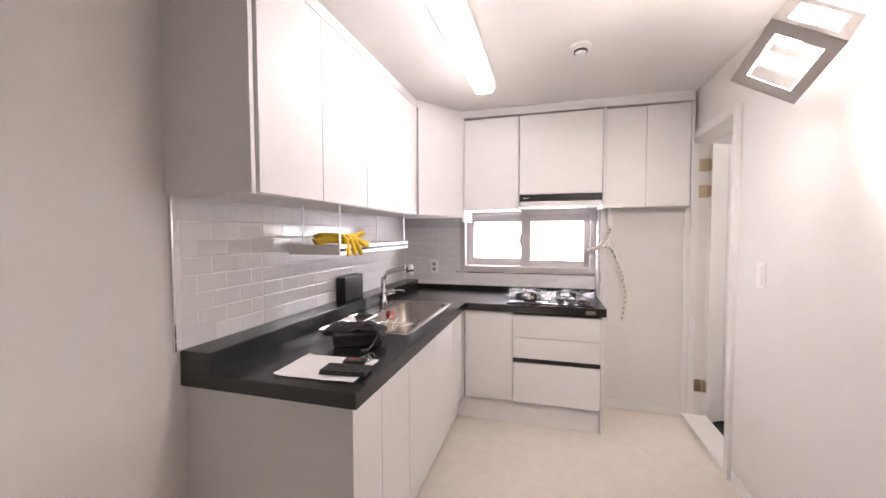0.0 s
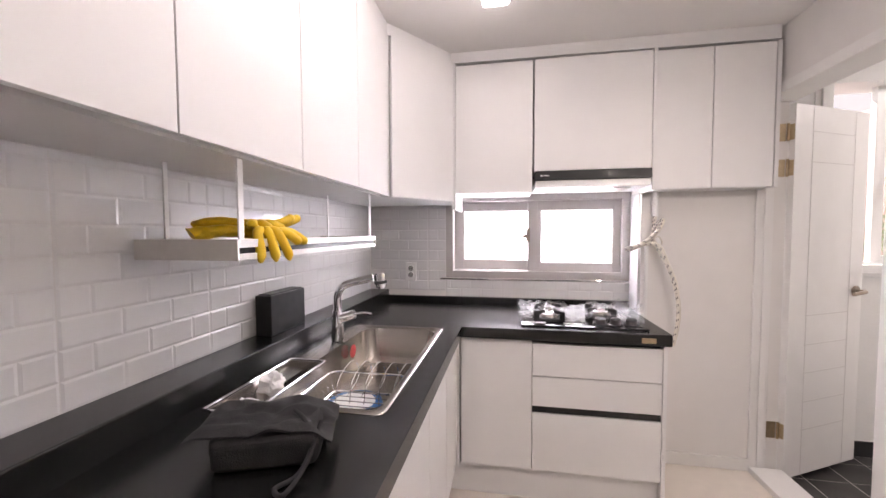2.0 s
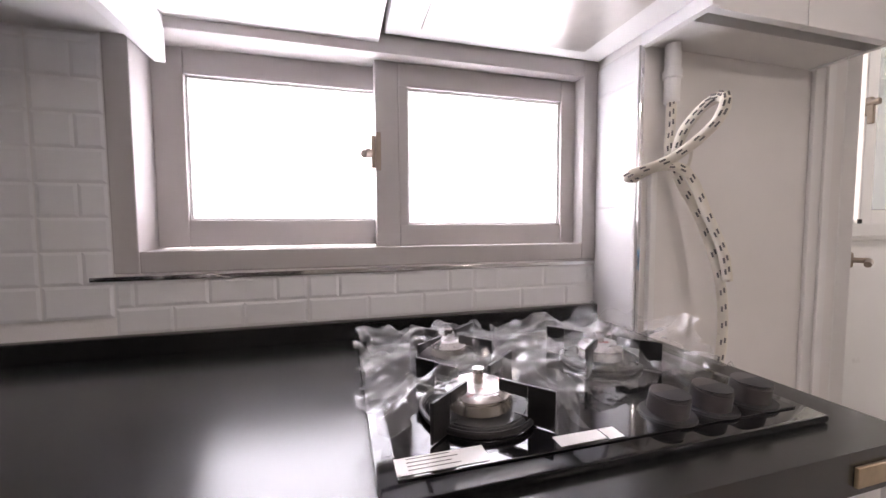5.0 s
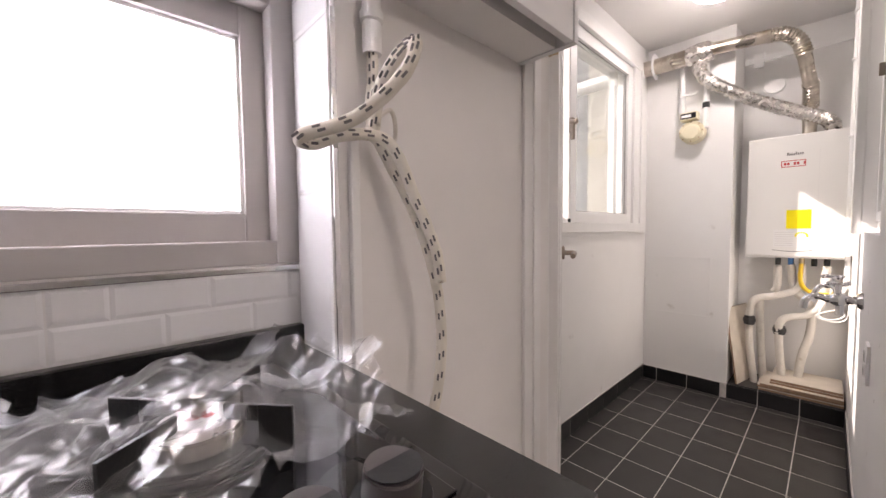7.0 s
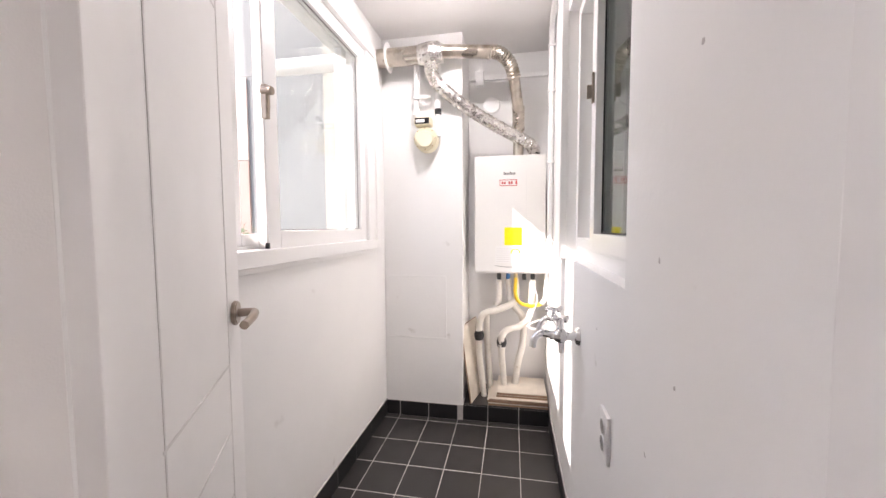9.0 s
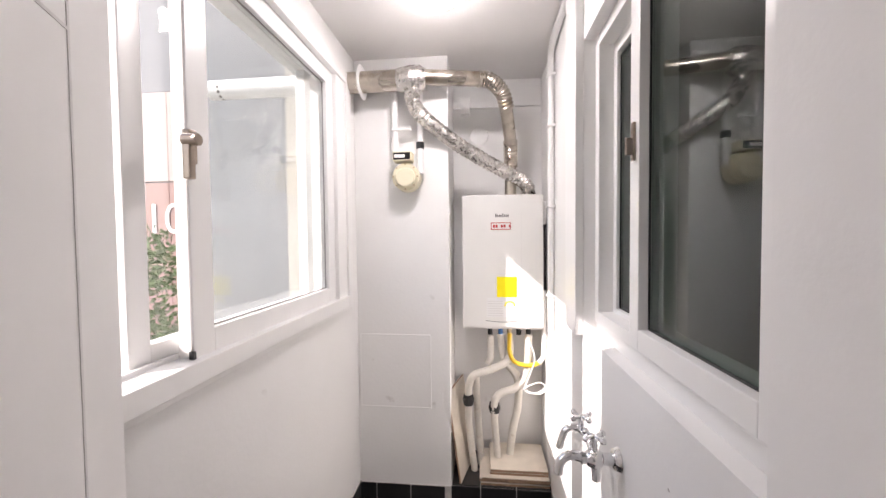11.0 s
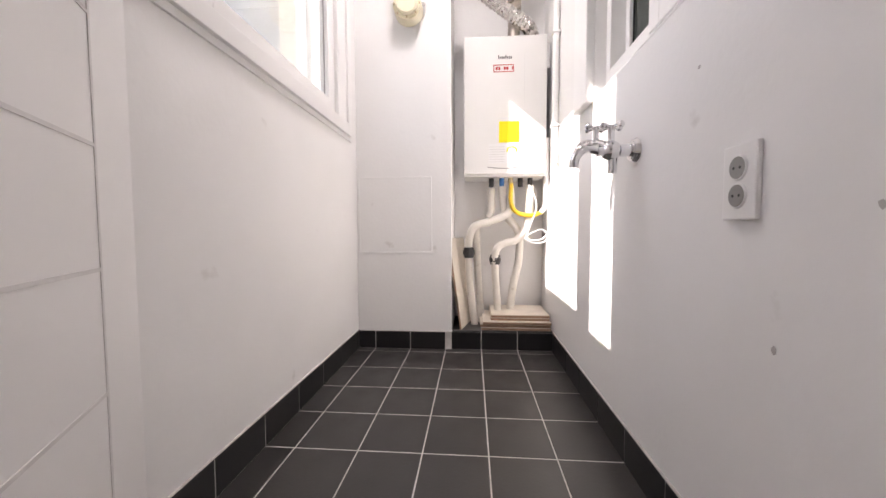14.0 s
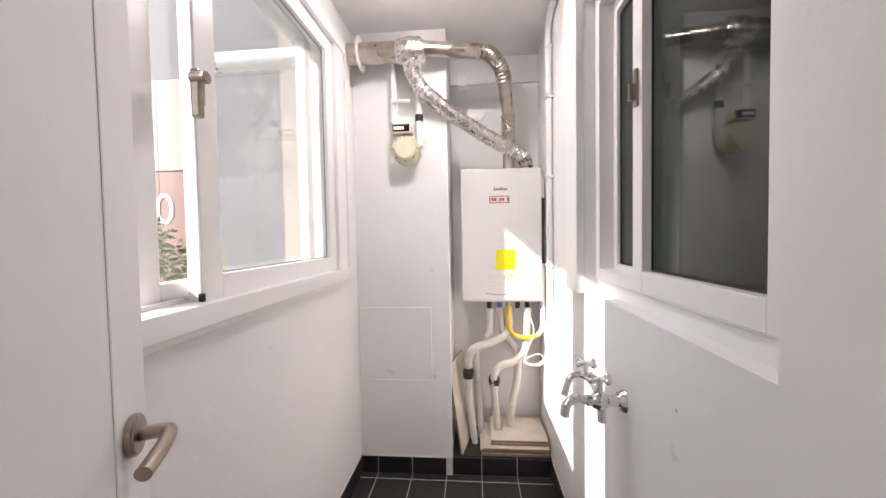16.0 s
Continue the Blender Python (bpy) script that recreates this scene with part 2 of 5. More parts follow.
def join(bm, b):
    me = bpy.data.meshes.new("tmp")
    b.to_mesh(me)
    b.free()
    bm.from_mesh(me)
    bpy.data.meshes.remove(me)


def cyl(p0, p1, r, r2=None, seg=24, bm=None, bev=0.0):
    b = bmesh.new()
    p0, p1 = Vector(p0), Vector(p1)
    d = p1 - p0
    bmesh.ops.create_cone(b, cap_ends=True, segments=seg, radius1=r, radius2=r if r2 is None else r2, depth=d.length)
    if bev:
        rim = [e for e in b.edges if abs(e.verts[0].co.z - e.verts[1].co.z) < 1e-6]
        bmesh.ops.bevel(b, geom=rim, offset=bev, segments=2, affect="EDGES")
    m = Matrix.Translation((p0 + p1) / 2) @ d.to_track_quat("Z", "Y").to_matrix().to_4x4()
    bmesh.ops.transform(b, matrix=m, verts=b.verts)
    if bm is None:
        return b
    join(bm, b)
    return bm


def ball(c, r, bm=None, sx=1, sy=1, sz=1, seg=16):
    b = bmesh.new()
    bmesh.ops.create_uvsphere(b, u_segments=seg, v_segments=seg // 2, radius=r)
    for v in b.verts:
        v.co = Vector((c[0] + v.co.x * sx, c[1] + v.co.y * sy, c[2] + v.co.z * sz))
    if bm is None:
        return b
    join(bm, b)
    return bm


def curve_pts(pts, n=8):
    """Smooth line through the points."""
    P = [Vector(p) for p in pts]
    P = [P[0] * 2 - P[1]] + P + [P[-1] * 2 - P[-2]]
    out = []
    for i in range(1, len(P) - 2):
        a, b, c, d = P[i - 1:i + 3]
        for k in range(n):
            t = k / n
            out.append(0.5 * ((2 * b) + (c - a) * t + (2 * a - 5 * b + 4 * c - d) * t * t + (3 * b - a - 3 * c + d) * t ** 3))
    return out + [P[-2]]


def tube(pts, r, seg=12, n=8, bm=None, ridge=0.0, wobble=0.0, straight=False):
    """A pipe along a smooth line; ridge: depth of the rings of a flexible hose."""
    line = [Vector(p) for p in pts] if straight else curve_pts(pts, n)
    b = bmesh.new()
    rings = []
    up = Vector((0.13, 0.21, 1)).normalized()
    for i, p in enumerate(line):
        d = (line[min(i + 1, len(line) - 1)] - line[max(i - 1, 0)]).normalized()
        side = d.cross(up)
        side = side.normalized() if side.length > 0.05 else d.cross(Vector((1, 0, 0))).normalized()
        up = side.cross(d).normalized()
        rr = (r[i] if isinstance(r, (list, tuple)) else r) + (ridge if i % 2 else 0)
        ring = []
        for k in range(seg):
            a = k * math.tau / seg
            q = rr * (1 + wobble * noise.noise(p * 60 + Vector((k, 0, 0))))
            ring.append(b.verts.new(p + side * math.cos(a) * q + up * math.sin(a) * q))
        rings.append(ring)
    for i in range(len(rings) - 1):
        for k in range(seg):
            b.faces.new((rings[i][k], rings[i][(k + 1) % seg], rings[i + 1][(k + 1) % seg], rings[i + 1][k]))
    b.faces.new(rings[0][::-1])
    b.faces.new(rings[-1])
    bmesh.ops.recalc_face_normals(b, faces=b.faces[:])
    if bm is None:
        return b
    join(bm, b)
    return bm


def frame_bm(x0, z0, x1, z1, y0, y1, w, bev=0.003):
    """A rectangular frame in an x-z plane, w wide, from y0 to y1 deep."""
    bm = bmesh.new()
    box(x0, y0, z0, x0 + w, y1, z1, bev, bm)
    box(x1 - w, y0, z0, x1, y1, z1, bev, bm)
    box(x0 + w, y0, z0, x1 - w, y1, z0 + w, bev, bm)
    box(x0 + w, y0, z1 - w, x1 - w, y1, z1, bev, bm)
    return bm


def part(name, bm, material, parent=None, label="", smooth=False):
    me = bpy.data.meshes.new(name)
    bm.to_mesh(me)
    bm.free()
    me.materials.append(material)
    if smooth:
        for f in me.polygons:
            f.use_smooth = True
        me.set_sharp_from_angle(angle=radians(40))
    ob = new(name, me)
    if parent is not None:
        ob.parent = parent
    if label:
        tagged(ob, label)
    return ob


def thing(name, label, category, group="", kind=""):
    return tagged(new(name), label, category, group, kind)


def structure(name, bm, material, label="", smooth=False):
    return tagged(part(name, bm, material, None, "", smooth), label, "", "", "structure")


def writing(text, size, material, parent, m, name="lettering"):
    cu = bpy.data.curves.new(name, "FONT")
    cu.body, cu.size, cu.extrude = text, size, 0.0008
    cu.align_x, cu.align_y = "CENTER", "CENTER"
    tmp = bpy.data.objects.new("tmp_text", cu)
    scene.collection.objects.link(tmp)
    me = bpy.data.meshes.new_from_object(tmp.evaluated_get(bpy.context.evaluated_depsgraph_get()))
    bpy.data.objects.remove(tmp)
    me.materials.clear()
    me.materials.append(material)
    me.transform(m)
    ob = new(name, me)
    ob.parent = parent
    return ob


# ---- plan ----
LX, RX = -0.10, 2.15            # kitchen side walls
FY, NY = -0.03, -0.18           # window wall, nook wall
CEIL_Z = 2.315
UX0, UX1 = 2.27, 4.30           # utility room
UYL, UYR = 0.18, -0.876
UF, UC = -0.058, 2.37
DY0, DY1, DZ = -0.873, -0.20, 1.985   # door opening
BACK = -5.2

# ---- kitchen shell ----
structure("floor", box(LX - 0.2, BACK, -0.14, RX, 0.1, 0.0), VINYL, "pale beige vinyl floor with faint wood grain")
structure("ceiling", box(LX - 0.2, BACK, CEIL_Z, RX + 0.06, 0.1, CEIL_Z + 0.12), CEIL, "white papered ceiling")
structure("wall_west", box(LX - 0.2, BACK, 0, LX, 0.1, CEIL_Z), WALLPAPER, "plain off-white papered wall")
structure("wall_south", box(LX, BACK - 0.2, 0, RX + 0.12, BACK, CEIL_Z), WALLPAPER, "plain off-white papered wall")
WX0, WX1, WZ0, WZ1 = 0.43, 1.555, 1.02, 1.558   # kitchen window opening
b = bmesh.new()
box(LX, FY, 0, WX0, 0.2, CEIL_Z, 0, b)
box(WX1, FY, 0, 1.56, 0.2, CEIL_Z, 0, b)
box(WX0, FY, 0, WX1, 0.2, WZ0, 0, b)
box(WX0, FY, WZ1, WX1, 0.2, CEIL_Z, 0, b)
structure("wall_north", b, WALLPAPER, "white wall with a low sliding window")
structure("wall_nook", box(1.56, NY, 0, RX + 0.12, 0.2, CEIL_Z), WALLPAPER, "plain off-white papered wall with a capped water pipe")
b = bmesh.new()
box(RX, BACK, 0, UX0, DY0 - 0.05, CEIL_Z, 0, b)
box(RX, DY0 - 0.05, DZ + 0.05, UX0, NY, CEIL_Z, 0, b)
structure("wall_east", b, WALLPAPER, "off-white papered wall with a doorway")
b = bmesh.new()
box(1.62, NY - 0.012, 0, RX - 0.02, NY, 0.07, 0.003, b)
structure("baseboard_nook", b, TRIM, "low white baseboard")
structure("baseboard_east", box(RX - 0.012, BACK, 0, RX, DY0 - 0.075, 0.075, 0.003), TRIM, "low white baseboard")

# door frame of the utility room
dframe = tagged(new("door_frame"), "white painted timber door frame with a low threshold", "door frame", "", "structure")
for nm, bm in (("jamb", box(RX - 0.022, NY - 0.012, 0.0, 2.21, NY - 0.001, DZ + 0.05, 0.003)),
               ("jamb", box(RX - 0.02, DY0 - 0.05, 0.0, UX0 + 0.015, DY0, DZ + 0.05, 0.003)),
               ("head", box(RX - 0.02, DY0, DZ, UX0 + 0.015, NY - 0.013, DZ + 0.05, 0.003)),
               ("stop", box(2.165, NY - 0.02, 0.03, 2.195, NY - 0.0125, DZ, 0.002)),
               ("stop", box(2.165, DY0, 0.03, 2.195, DY0 + 0.012, DZ, 0.002)),
               ("threshold", box(RX - 0.02, DY0, -0.058, UX0 + 0.02, NY - 0.013, 0.03, 0.004))):
    part(nm, bm, TRIM, dframe)

# ---- utility shell ----
structure("floor_utility", box(UX0 - 0.05, UYR - 0.02, UF - 0.12, 4.75, UYL + 0.05, UF - 0.0012), GROUT, "white grout bed under dark floor tiles")
structure("ceiling_utility", box(UX0, UYR - 0.2, UC, 4.85, UYL + 0.2, UC + 0.1), CEIL, "white painted ceiling")
VX0, VX1, VZ0, VZ1 = 2.66, 4.15, 1.06, 2.235
b = bmesh.new()
box(UX0, UYL, UF - 0.1, VX0, UYL + 0.2, UC, 0, b)
box(VX1, UYL, UF - 0.1, 4.85, UYL + 0.2, UC, 0, b)
box(VX0, UYL, UF - 0.1, VX1, UYL + 0.2, VZ0, 0, b)
box(VX0, UYL, VZ1, VX1, UYL + 0.2, UC, 0, b)
structure("wall_utility_north", b, UWALL, "white plaster wall with a large sliding window")
QX0, QX1, QZ0, QZ1 = 2.8, 3.67, 1.055, 2.10
b = bmesh.new()
box(UX0, UYR - 0.2, UF - 0.1, QX0, UYR, UC, 0, b)
box(QX1, UYR - 0.2, UF - 0.1, 4.85, UYR, UC, 0, b)
box(QX0, UYR - 0.2, UF - 0.1, QX1, UYR, QZ0, 0, b)
box(QX0, UYR - 0.2, QZ1, QX1, UYR, UC, 0, b)
structure("wall_utility_south", b, UWALL, "white plaster wall with scuffs and an inner window")
b = bmesh.new()
box(UX0 - 0.0, NY - 0.0005, UF - 0.1, UX0 + 0.01, UYL, UC, 0, b)
box(UX0 - 0.001, DY0 - 0.05, DZ + 0.05, UX0 + 0.01, NY - 0.0005, UC, 0, b)
structure("wall_utility_west", b, UWALL, "white plaster wall around the doorway")
structure("wall_utility_east", box(4.62, UYR, UF - 0.1, 4.85, UYL, UC), UWALL, "white plaster niche wall behind the boiler")
structure("wall_column", box(UX1 - 0.03, -0.335, UF, 4.62, UYL, UC, 0.004), UWALL, "white boxed-in pipe column with a sealed hatch")
b = frame_bm(0, 0, 0.40, 0.41, 0, 0.004, 0.007, 0.001)
bmesh.ops.transform(b, matrix=pose(UX1 - 0.033, 0.17, 0.465, 0, 0, -90), verts=b.verts)
structure("trim_hatch", b, UWALL, "painted-over edge of a wall hatch")
structure("ledge", box(UX1 - 0.0278, UYR, UF, 4.62, -0.335, 0.036), GROUT, "low tiled ledge under the boiler")
# closed room added behind the inner window; its dimness is put into the grey
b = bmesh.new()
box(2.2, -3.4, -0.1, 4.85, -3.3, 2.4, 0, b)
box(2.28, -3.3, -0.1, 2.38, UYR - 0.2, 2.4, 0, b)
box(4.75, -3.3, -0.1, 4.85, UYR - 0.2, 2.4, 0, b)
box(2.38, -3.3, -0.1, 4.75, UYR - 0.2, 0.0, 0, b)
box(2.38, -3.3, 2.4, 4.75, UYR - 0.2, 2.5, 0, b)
structure("wall_inner_room", b, DARKROOM, "plain walls added behind the inner window, dimness painted grey")

# ---- kitchen window ----
win = tagged(new("window_1"), "white frosted two-pane sliding kitchen window", "window", "", "structure")
# frame and sashes carry the shade against the bright panes in their colour
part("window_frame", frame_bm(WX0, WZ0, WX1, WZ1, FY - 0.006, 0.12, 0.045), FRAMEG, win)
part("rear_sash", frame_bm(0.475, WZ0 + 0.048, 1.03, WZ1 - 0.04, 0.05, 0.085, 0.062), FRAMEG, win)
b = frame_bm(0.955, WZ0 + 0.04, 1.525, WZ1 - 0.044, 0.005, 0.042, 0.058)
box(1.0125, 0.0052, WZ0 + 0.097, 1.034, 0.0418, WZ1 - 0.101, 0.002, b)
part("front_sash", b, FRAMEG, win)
part("pane", box(0.53, 0.064, 1.125, 0.975, 0.07, 1.462), FROST, win, "bright frosted pane")
part("pane", box(1.03, 0.02, 1.112, 1.472, 0.026, 1.462), FROST, win, "bright frosted pane")
for gx0, gz0, gx1, gz1, gy in ((0.5372, 1.1302, 0.9678, 1.4558, 0.059), (1.0342, 1.1182, 1.4668, 1.4558, 0.015)):
    part("glazing_bead", frame_bm(gx0, gz0, gx1, gz1, gy, gy + 0.0045, 0.006, 0.001), TRIM, win, "thin white glazing bead")
lat = part("latch", box(0.944, 0.0, 1.255, 0.9548, 0.03, 1.335, 0.003), BRONZE, win)
part("plate", box(0.9552, 0.0005, 1.25, 0.968, 0.0048, 1.342, 0.002), BRONZE, lat)
part("lever", cyl((0.936, 0.0, 1.29), (0.925, -0.014, 1.285), 0.013, 0.009, 16), BRONZE, lat)
structure("trim_window_strip", box(WX0 - 0.04, FY - 0.009, 1.006, WX1, FY, 1.016, 0.001), CHROME, "thin polished metal tile edge")

# ---- utility window, near sash slid aside ----
win = tagged(new("window_2"), "white plastic sliding window, one half slid open", "window", "", "structure")
part("window_frame", frame_bm(VX0, VZ0, VX1, VZ1, UYL - 0.022, UYL + 0.19, 0.055), PVC, win)
part("fixed_jamb", box(3.988, UYL - 0.012, VZ0 + 0.055, VX1 - 0.055, UYL + 0.15, VZ1 - 0.055, 0.003), PVC, win)
part("front_sash", frame_bm(3.11, VZ0 + 0.045, 3.986, VZ1 - 0.05, UYL + 0.005, UYL + 0.045, 0.072), PVC, win)
part("rear_sash", frame_bm(3.0, VZ0 + 0.05, 3.885, VZ1 - 0.05, UYL + 0.065, UYL + 0.105, 0.055), PVC, win)
part("glazing_seal", frame_bm(3.183, VZ0 + 0.118, 3.913, VZ1 - 0.123, UYL + 0.0205, UYL + 0.0245, 0.004, 0.0005), WELL, win, "grey rubber glazing seal")
part("track", box(VX0 + 0.055, UYL + 0.05, VZ0 + 0.05, VX1 - 0.055, UYL + 0.06, VZ0 + 0.066, 0.002), PVC, win)
for y, gx0, gx1 in ((UYL + 0.025, 3.175, 3.92), (UYL + 0.085, 3.05, 3.836)):
    g = part("pane", box(gx0, y, VZ0 + 0.104, gx1, y + 0.005, VZ1 - 0.104), GLASS, win, "clear glass pane")
    g.visible_shadow = False
la = part("latch", box(3.092, UYL - 0.016, 1.585, 3.116, UYL + 0.0045, 1.665, 0.004), BRONZE, win)
part("lever", box(3.07, UYL - 0.034, 1.545, 3.088, UYL - 0.014, 1.625, 0.004), BRONZE, la)
part("knob", cyl((3.079, UYL - 0.05, 1.635), (3.079, UYL - 0.012, 1.635), 0.014, seg=18, bev=0.002), BRONZE, la)
part("roller_guide", box(3.101, UYL - 0.002, VZ0 + 0.056, 3.1095, UYL + 0.012, VZ0 + 0.076, 0.002), BLACKP, win)
structure("trim_window_2", frame_bm(VX0 - 0.03, VZ0 - 0.02, VX1 + 0.03, VZ1 + 0.03, UYL - 0.008, UYL, 0.03, 0.002), PVC, "thin white window surround")

# ---- inner window ----
win = tagged(new("window_3"), "white plastic inner sliding window with dark glass", "window", "", "structure")
yf = -0.915
part("window_frame", frame_bm(QX0, 1.099, QX1, QZ1, yf - 0.13, yf, 0.04), PVC, win)
part("sill", box(QX0, UYR - 0.199, QZ0, QX1, yf - 0.006, 1.0975, 0.002), PVC, win)
part("front_sash", frame_bm(2.81, 1.106, 3.34, QZ1 - 0.03, yf - 0.045, yf + 0.006, 0.056), PVC, win)
part("rear_sash", frame_bm(3.275, 1.106, 3.652, QZ1 - 0.03, yf - 0.085, yf - 0.05, 0.05), PVC, win)
part("pane", box(2.852, yf - 0.028, 1.155, 3.29, yf - 0.023, QZ1 - 0.08), GLASSD, win, "dark reflecting glass pane")
part("pane", box(3.32, yf - 0.07, 1.15, 3.606, yf - 0.065, QZ1 - 0.075), GLASSD, win, "dark reflecting glass pane")
for sx0, sx1, sy, sz in ((2.86, 3.284, yf - 0.0225, 1.1622), (3.326, 3.601, yf - 0.0645, 1.1572)):
    part("glazing_seal", frame_bm(sx0, sz, sx1, QZ1 - 0.091, sy, sy + 0.004, 0.005, 0.0005), BLACKP, win, "black rubber glazing seal")
la = part("latch", box(3.30, yf + 0.0065, 1.60, 3.318, yf + 0.014, 1.70, 0.003), BRONZE, win)
part("lever", box(3.302, yf + 0.0145, 1.615, 3.314, yf + 0.03, 1.66, 0.003), BRONZE, la)
structure("trim_window_3", box(QX1, UYR, QZ0 - 0.01, QX1 + 0.16, UYR + 0.03, UC, 0.004), PVC, "flat white boxing beside the inner window")

# ---- upper cabinets ----
def cabinet(name, label, x0, y0, z0, x1, y1, z1, face, splits, group, door_z0=None, body_top=None):
    """A wall or base unit: body and one door front for each split; face '+x' or '-y'."""
    c = thing(name, label, "cabinet", group)
    t = 0.018
    dz = z0 if door_z0 is None else door_z0
    if face == "+x":
        part("body", box(x0, y0, z0, x1 - t - 0.03, y1, body_top or z1, 0.001), CARCASS, c)
        for a, e in zip(splits, splits[1:]):
            part("door", box(x1 - t, a + 0.002, dz, x1, e - 0.002, z1 - 0.004, 0.0012), LAMINATE, c)
    else:
        part("body", box(x0, y0 + t + 0.03, z0, x1, y1, body_top or z1, 0.001), CARCASS, c)
        for a, e in zip(splits, splits[1:]):
            part("door", box(a + 0.002, y0, dz, e - 0.002, y0 + t, z1 - 0.004, 0.0012), LAMINATE, c)
    return c


UT, UB, FB, UFX, FFY = 2.256, 1.49, 1.535, 0.265, -0.34
ug = "wall cabinets over the counter"
cabinet("wall_cabinet", "tall white handleless two-door wall cabinet", LX, -2.236, UB, UFX, -1.46, UT, "+x", (-2.218, -1.857, -1.46), ug)
cabinet("wall_cabinet", "tall white handleless two-door wall cabinet", LX, -1.459, UB, UFX, -0.69, UT, "+x", (-1.459, -1.066, -0.69), ug)
structure("trim_cabinet_side", box(LX, -2.254, UB - 0.002, UFX + 0.001, -2.2365, CEIL_Z - 0.001, 0.001), LAMINATE, "white end panel of the wall cabinets")
cor = thing("corner_wall_cabinet", "white corner wall cabinet with a diagonal door", "cabinet", ug)
b = bmesh.new()
foot = [(LX, -0.688), (UFX - 0.015, -0.688), (0.515, FFY + 0.015), (0.515, FY - 0.001), (LX, FY - 0.001)]
lo = [b.verts.new((x, y, UB)) for x, y in foot]
hi = [b.verts.new((x, y, UT)) for x, y in foot]
b.faces.new(lo[::-1])
b.faces.new(hi)
for i in range(5):
    b.faces.new((lo[i], lo[(i + 1) % 5], hi[(i + 1) % 5], hi[i]))
part("body", b, CARCASS, cor)
dl = math.hypot(0.515 - UFX, FFY + 0.688)
b = box(0.002, -0.018, UB, dl - 0.004, 0, UT - 0.004, 0.0012)
bmesh.ops.transform(b, matrix=pose(UFX, -0.688, 0, 0, 0, math.degrees(math.atan2(FFY + 0.688, 0.515 - UFX))), verts=b.verts)
part("door", b, LAMINATE, cor)
structure("trim_filler", box(0.517, FFY - 0.003, UB - 0.045, 0.536, FY - 0.001, UT, 0.001), LAMINATE, "white filler panel between wall cabinets")
cabinet("wall_cabinet", "white single-door wall cabinet beside the hood", 0.537, FFY, FB, 0.962, FY - 0.001, 2.244, "-y", (0.537, 0.962), ug)
hc = cabinet("hood_cabinet", "white flap-door wall cabinet over the range hood", 0.967, FFY - 0.012, 1.645, 1.556, FY - 0.001, 2.24, "-y", (0.967, 1.556), ug)
structure("trim_filler_hood", box(1.5575, FFY - 0.014, FB - 0.005, 1.575, NY - 0.001, 2.243, 0.001), LAMINATE, "white filler panel between wall cabinets")
cabinet("wall_cabinet", "white two-door wall cabinet over the empty nook", 1.576, FFY, FB, 2.11, NY - 0.001, 2.238, "-y", (1.576, 1.838, 2.11), ug)
part("end_panel", box(2.112, FFY - 0.003, FB - 0.002, 2.13, NY - 0.001, 2.238, 0.001), LAMINATE, tagged(new("cabinet_end_panel"), "white end panel of the wall cabinet", "panel"))
b = bmesh.new()
box(LX, -2.235, UT + 0.006, UFX - 0.006, -0.69, CEIL_Z, 0, b)
structure("trim_filler_top_west", b, LAMINATE, "white filler strip above the cabinets")
b = bmesh.new()
fo = [(LX, -0.689), (UFX - 0.006, -0.689), (0.51, FFY + 0.006), (2.13, FFY + 0.006), (2.13, NY - 0.001), (1.5, NY - 0.001), (LX, NY - 0.001)]
lo = [b.verts.new((x, y, 2.26 if x < 0.52 else 2.248)) for x, y in fo]
hi = [b.verts.new((x, y, CEIL_Z)) for x, y in fo]
b.faces.new(lo[::-1])
b.faces.new(hi)
for i in range(len(fo)):
    b.faces.new((lo[i], lo[(i + 1) % len(fo)], hi[(i + 1) % len(fo)], hi[i]))
structure("trim_filler_top_north", b, LAMINATE, "white filler strip above the cabinets")

# ---- range hood ----
hood = thing("range_hood", "slim pull-out range hood with a black glass front", "range hood")
part("front", box(0.972, FFY - 0.03, 1.592, 1.553, FFY + 0.01, 1.641, 0.003), BLACKP, hood, "glossy black front strip")
part("body", box(0.975, FFY - 0.02, 1.553, 1.55, FY - 0.01, 1.591, 0.004), PVC, hood)
part("filter", box(1.05, FFY + 0.03, 1.548, 1.47, FY - 0.06, 1.5525, 0.002), ALU, hood)
b = bmesh.new()
box(1.0, FFY - 0.0315, 1.612, 1.012, FFY - 0.0305, 1.618, 0, b)
box(1.016, FFY - 0.0315, 1.613, 1.045, FFY - 0.0305, 1.617, 0, b)
part("mark", b, PVC, hood)

# ---- base units ----
CT, CB = 0.855, 0.803
bg = "base units under the worktop"
BX, BY = 0.585, -0.632
for y0, y1, sp in ((-2.185, -1.70, (-2.185, -1.985, -1.70)), (-1.70, -0.95, (-1.70, -1.28, -0.955)), (-0.95, -0.655, (-0.95, -0.657))):
    cabinet("base_cabinet", "white handleless base cabinet", LX + 0.02, y0, 0.15, BX, y1, CB - 0.003, "+x", sp, bg, 0.165, None if y0 < -2 else 0.66)
structure("trim_base_end", box(LX, -2.205, 0, BX + 0.004, -2.187, CB - 0.002, 0.001), LAMINATE, "white end panel of the base units")
c = cabinet("base_cabinet", "white single-door base cabinet in the corner", BX + 0.012, BY, 0.15, 0.947, FY - 0.02, CB - 0.003, "-y", (BX + 0.018, 0.947), bg, 0.165)
dr = thing("drawer_unit", "white drawer unit under the gas hob", "cabinet", bg)
part("body", box(0.948, BY + 0.05, 0.15, 1.523, FY - 0.02, CB - 0.003, 0.001), CARCASS, dr)
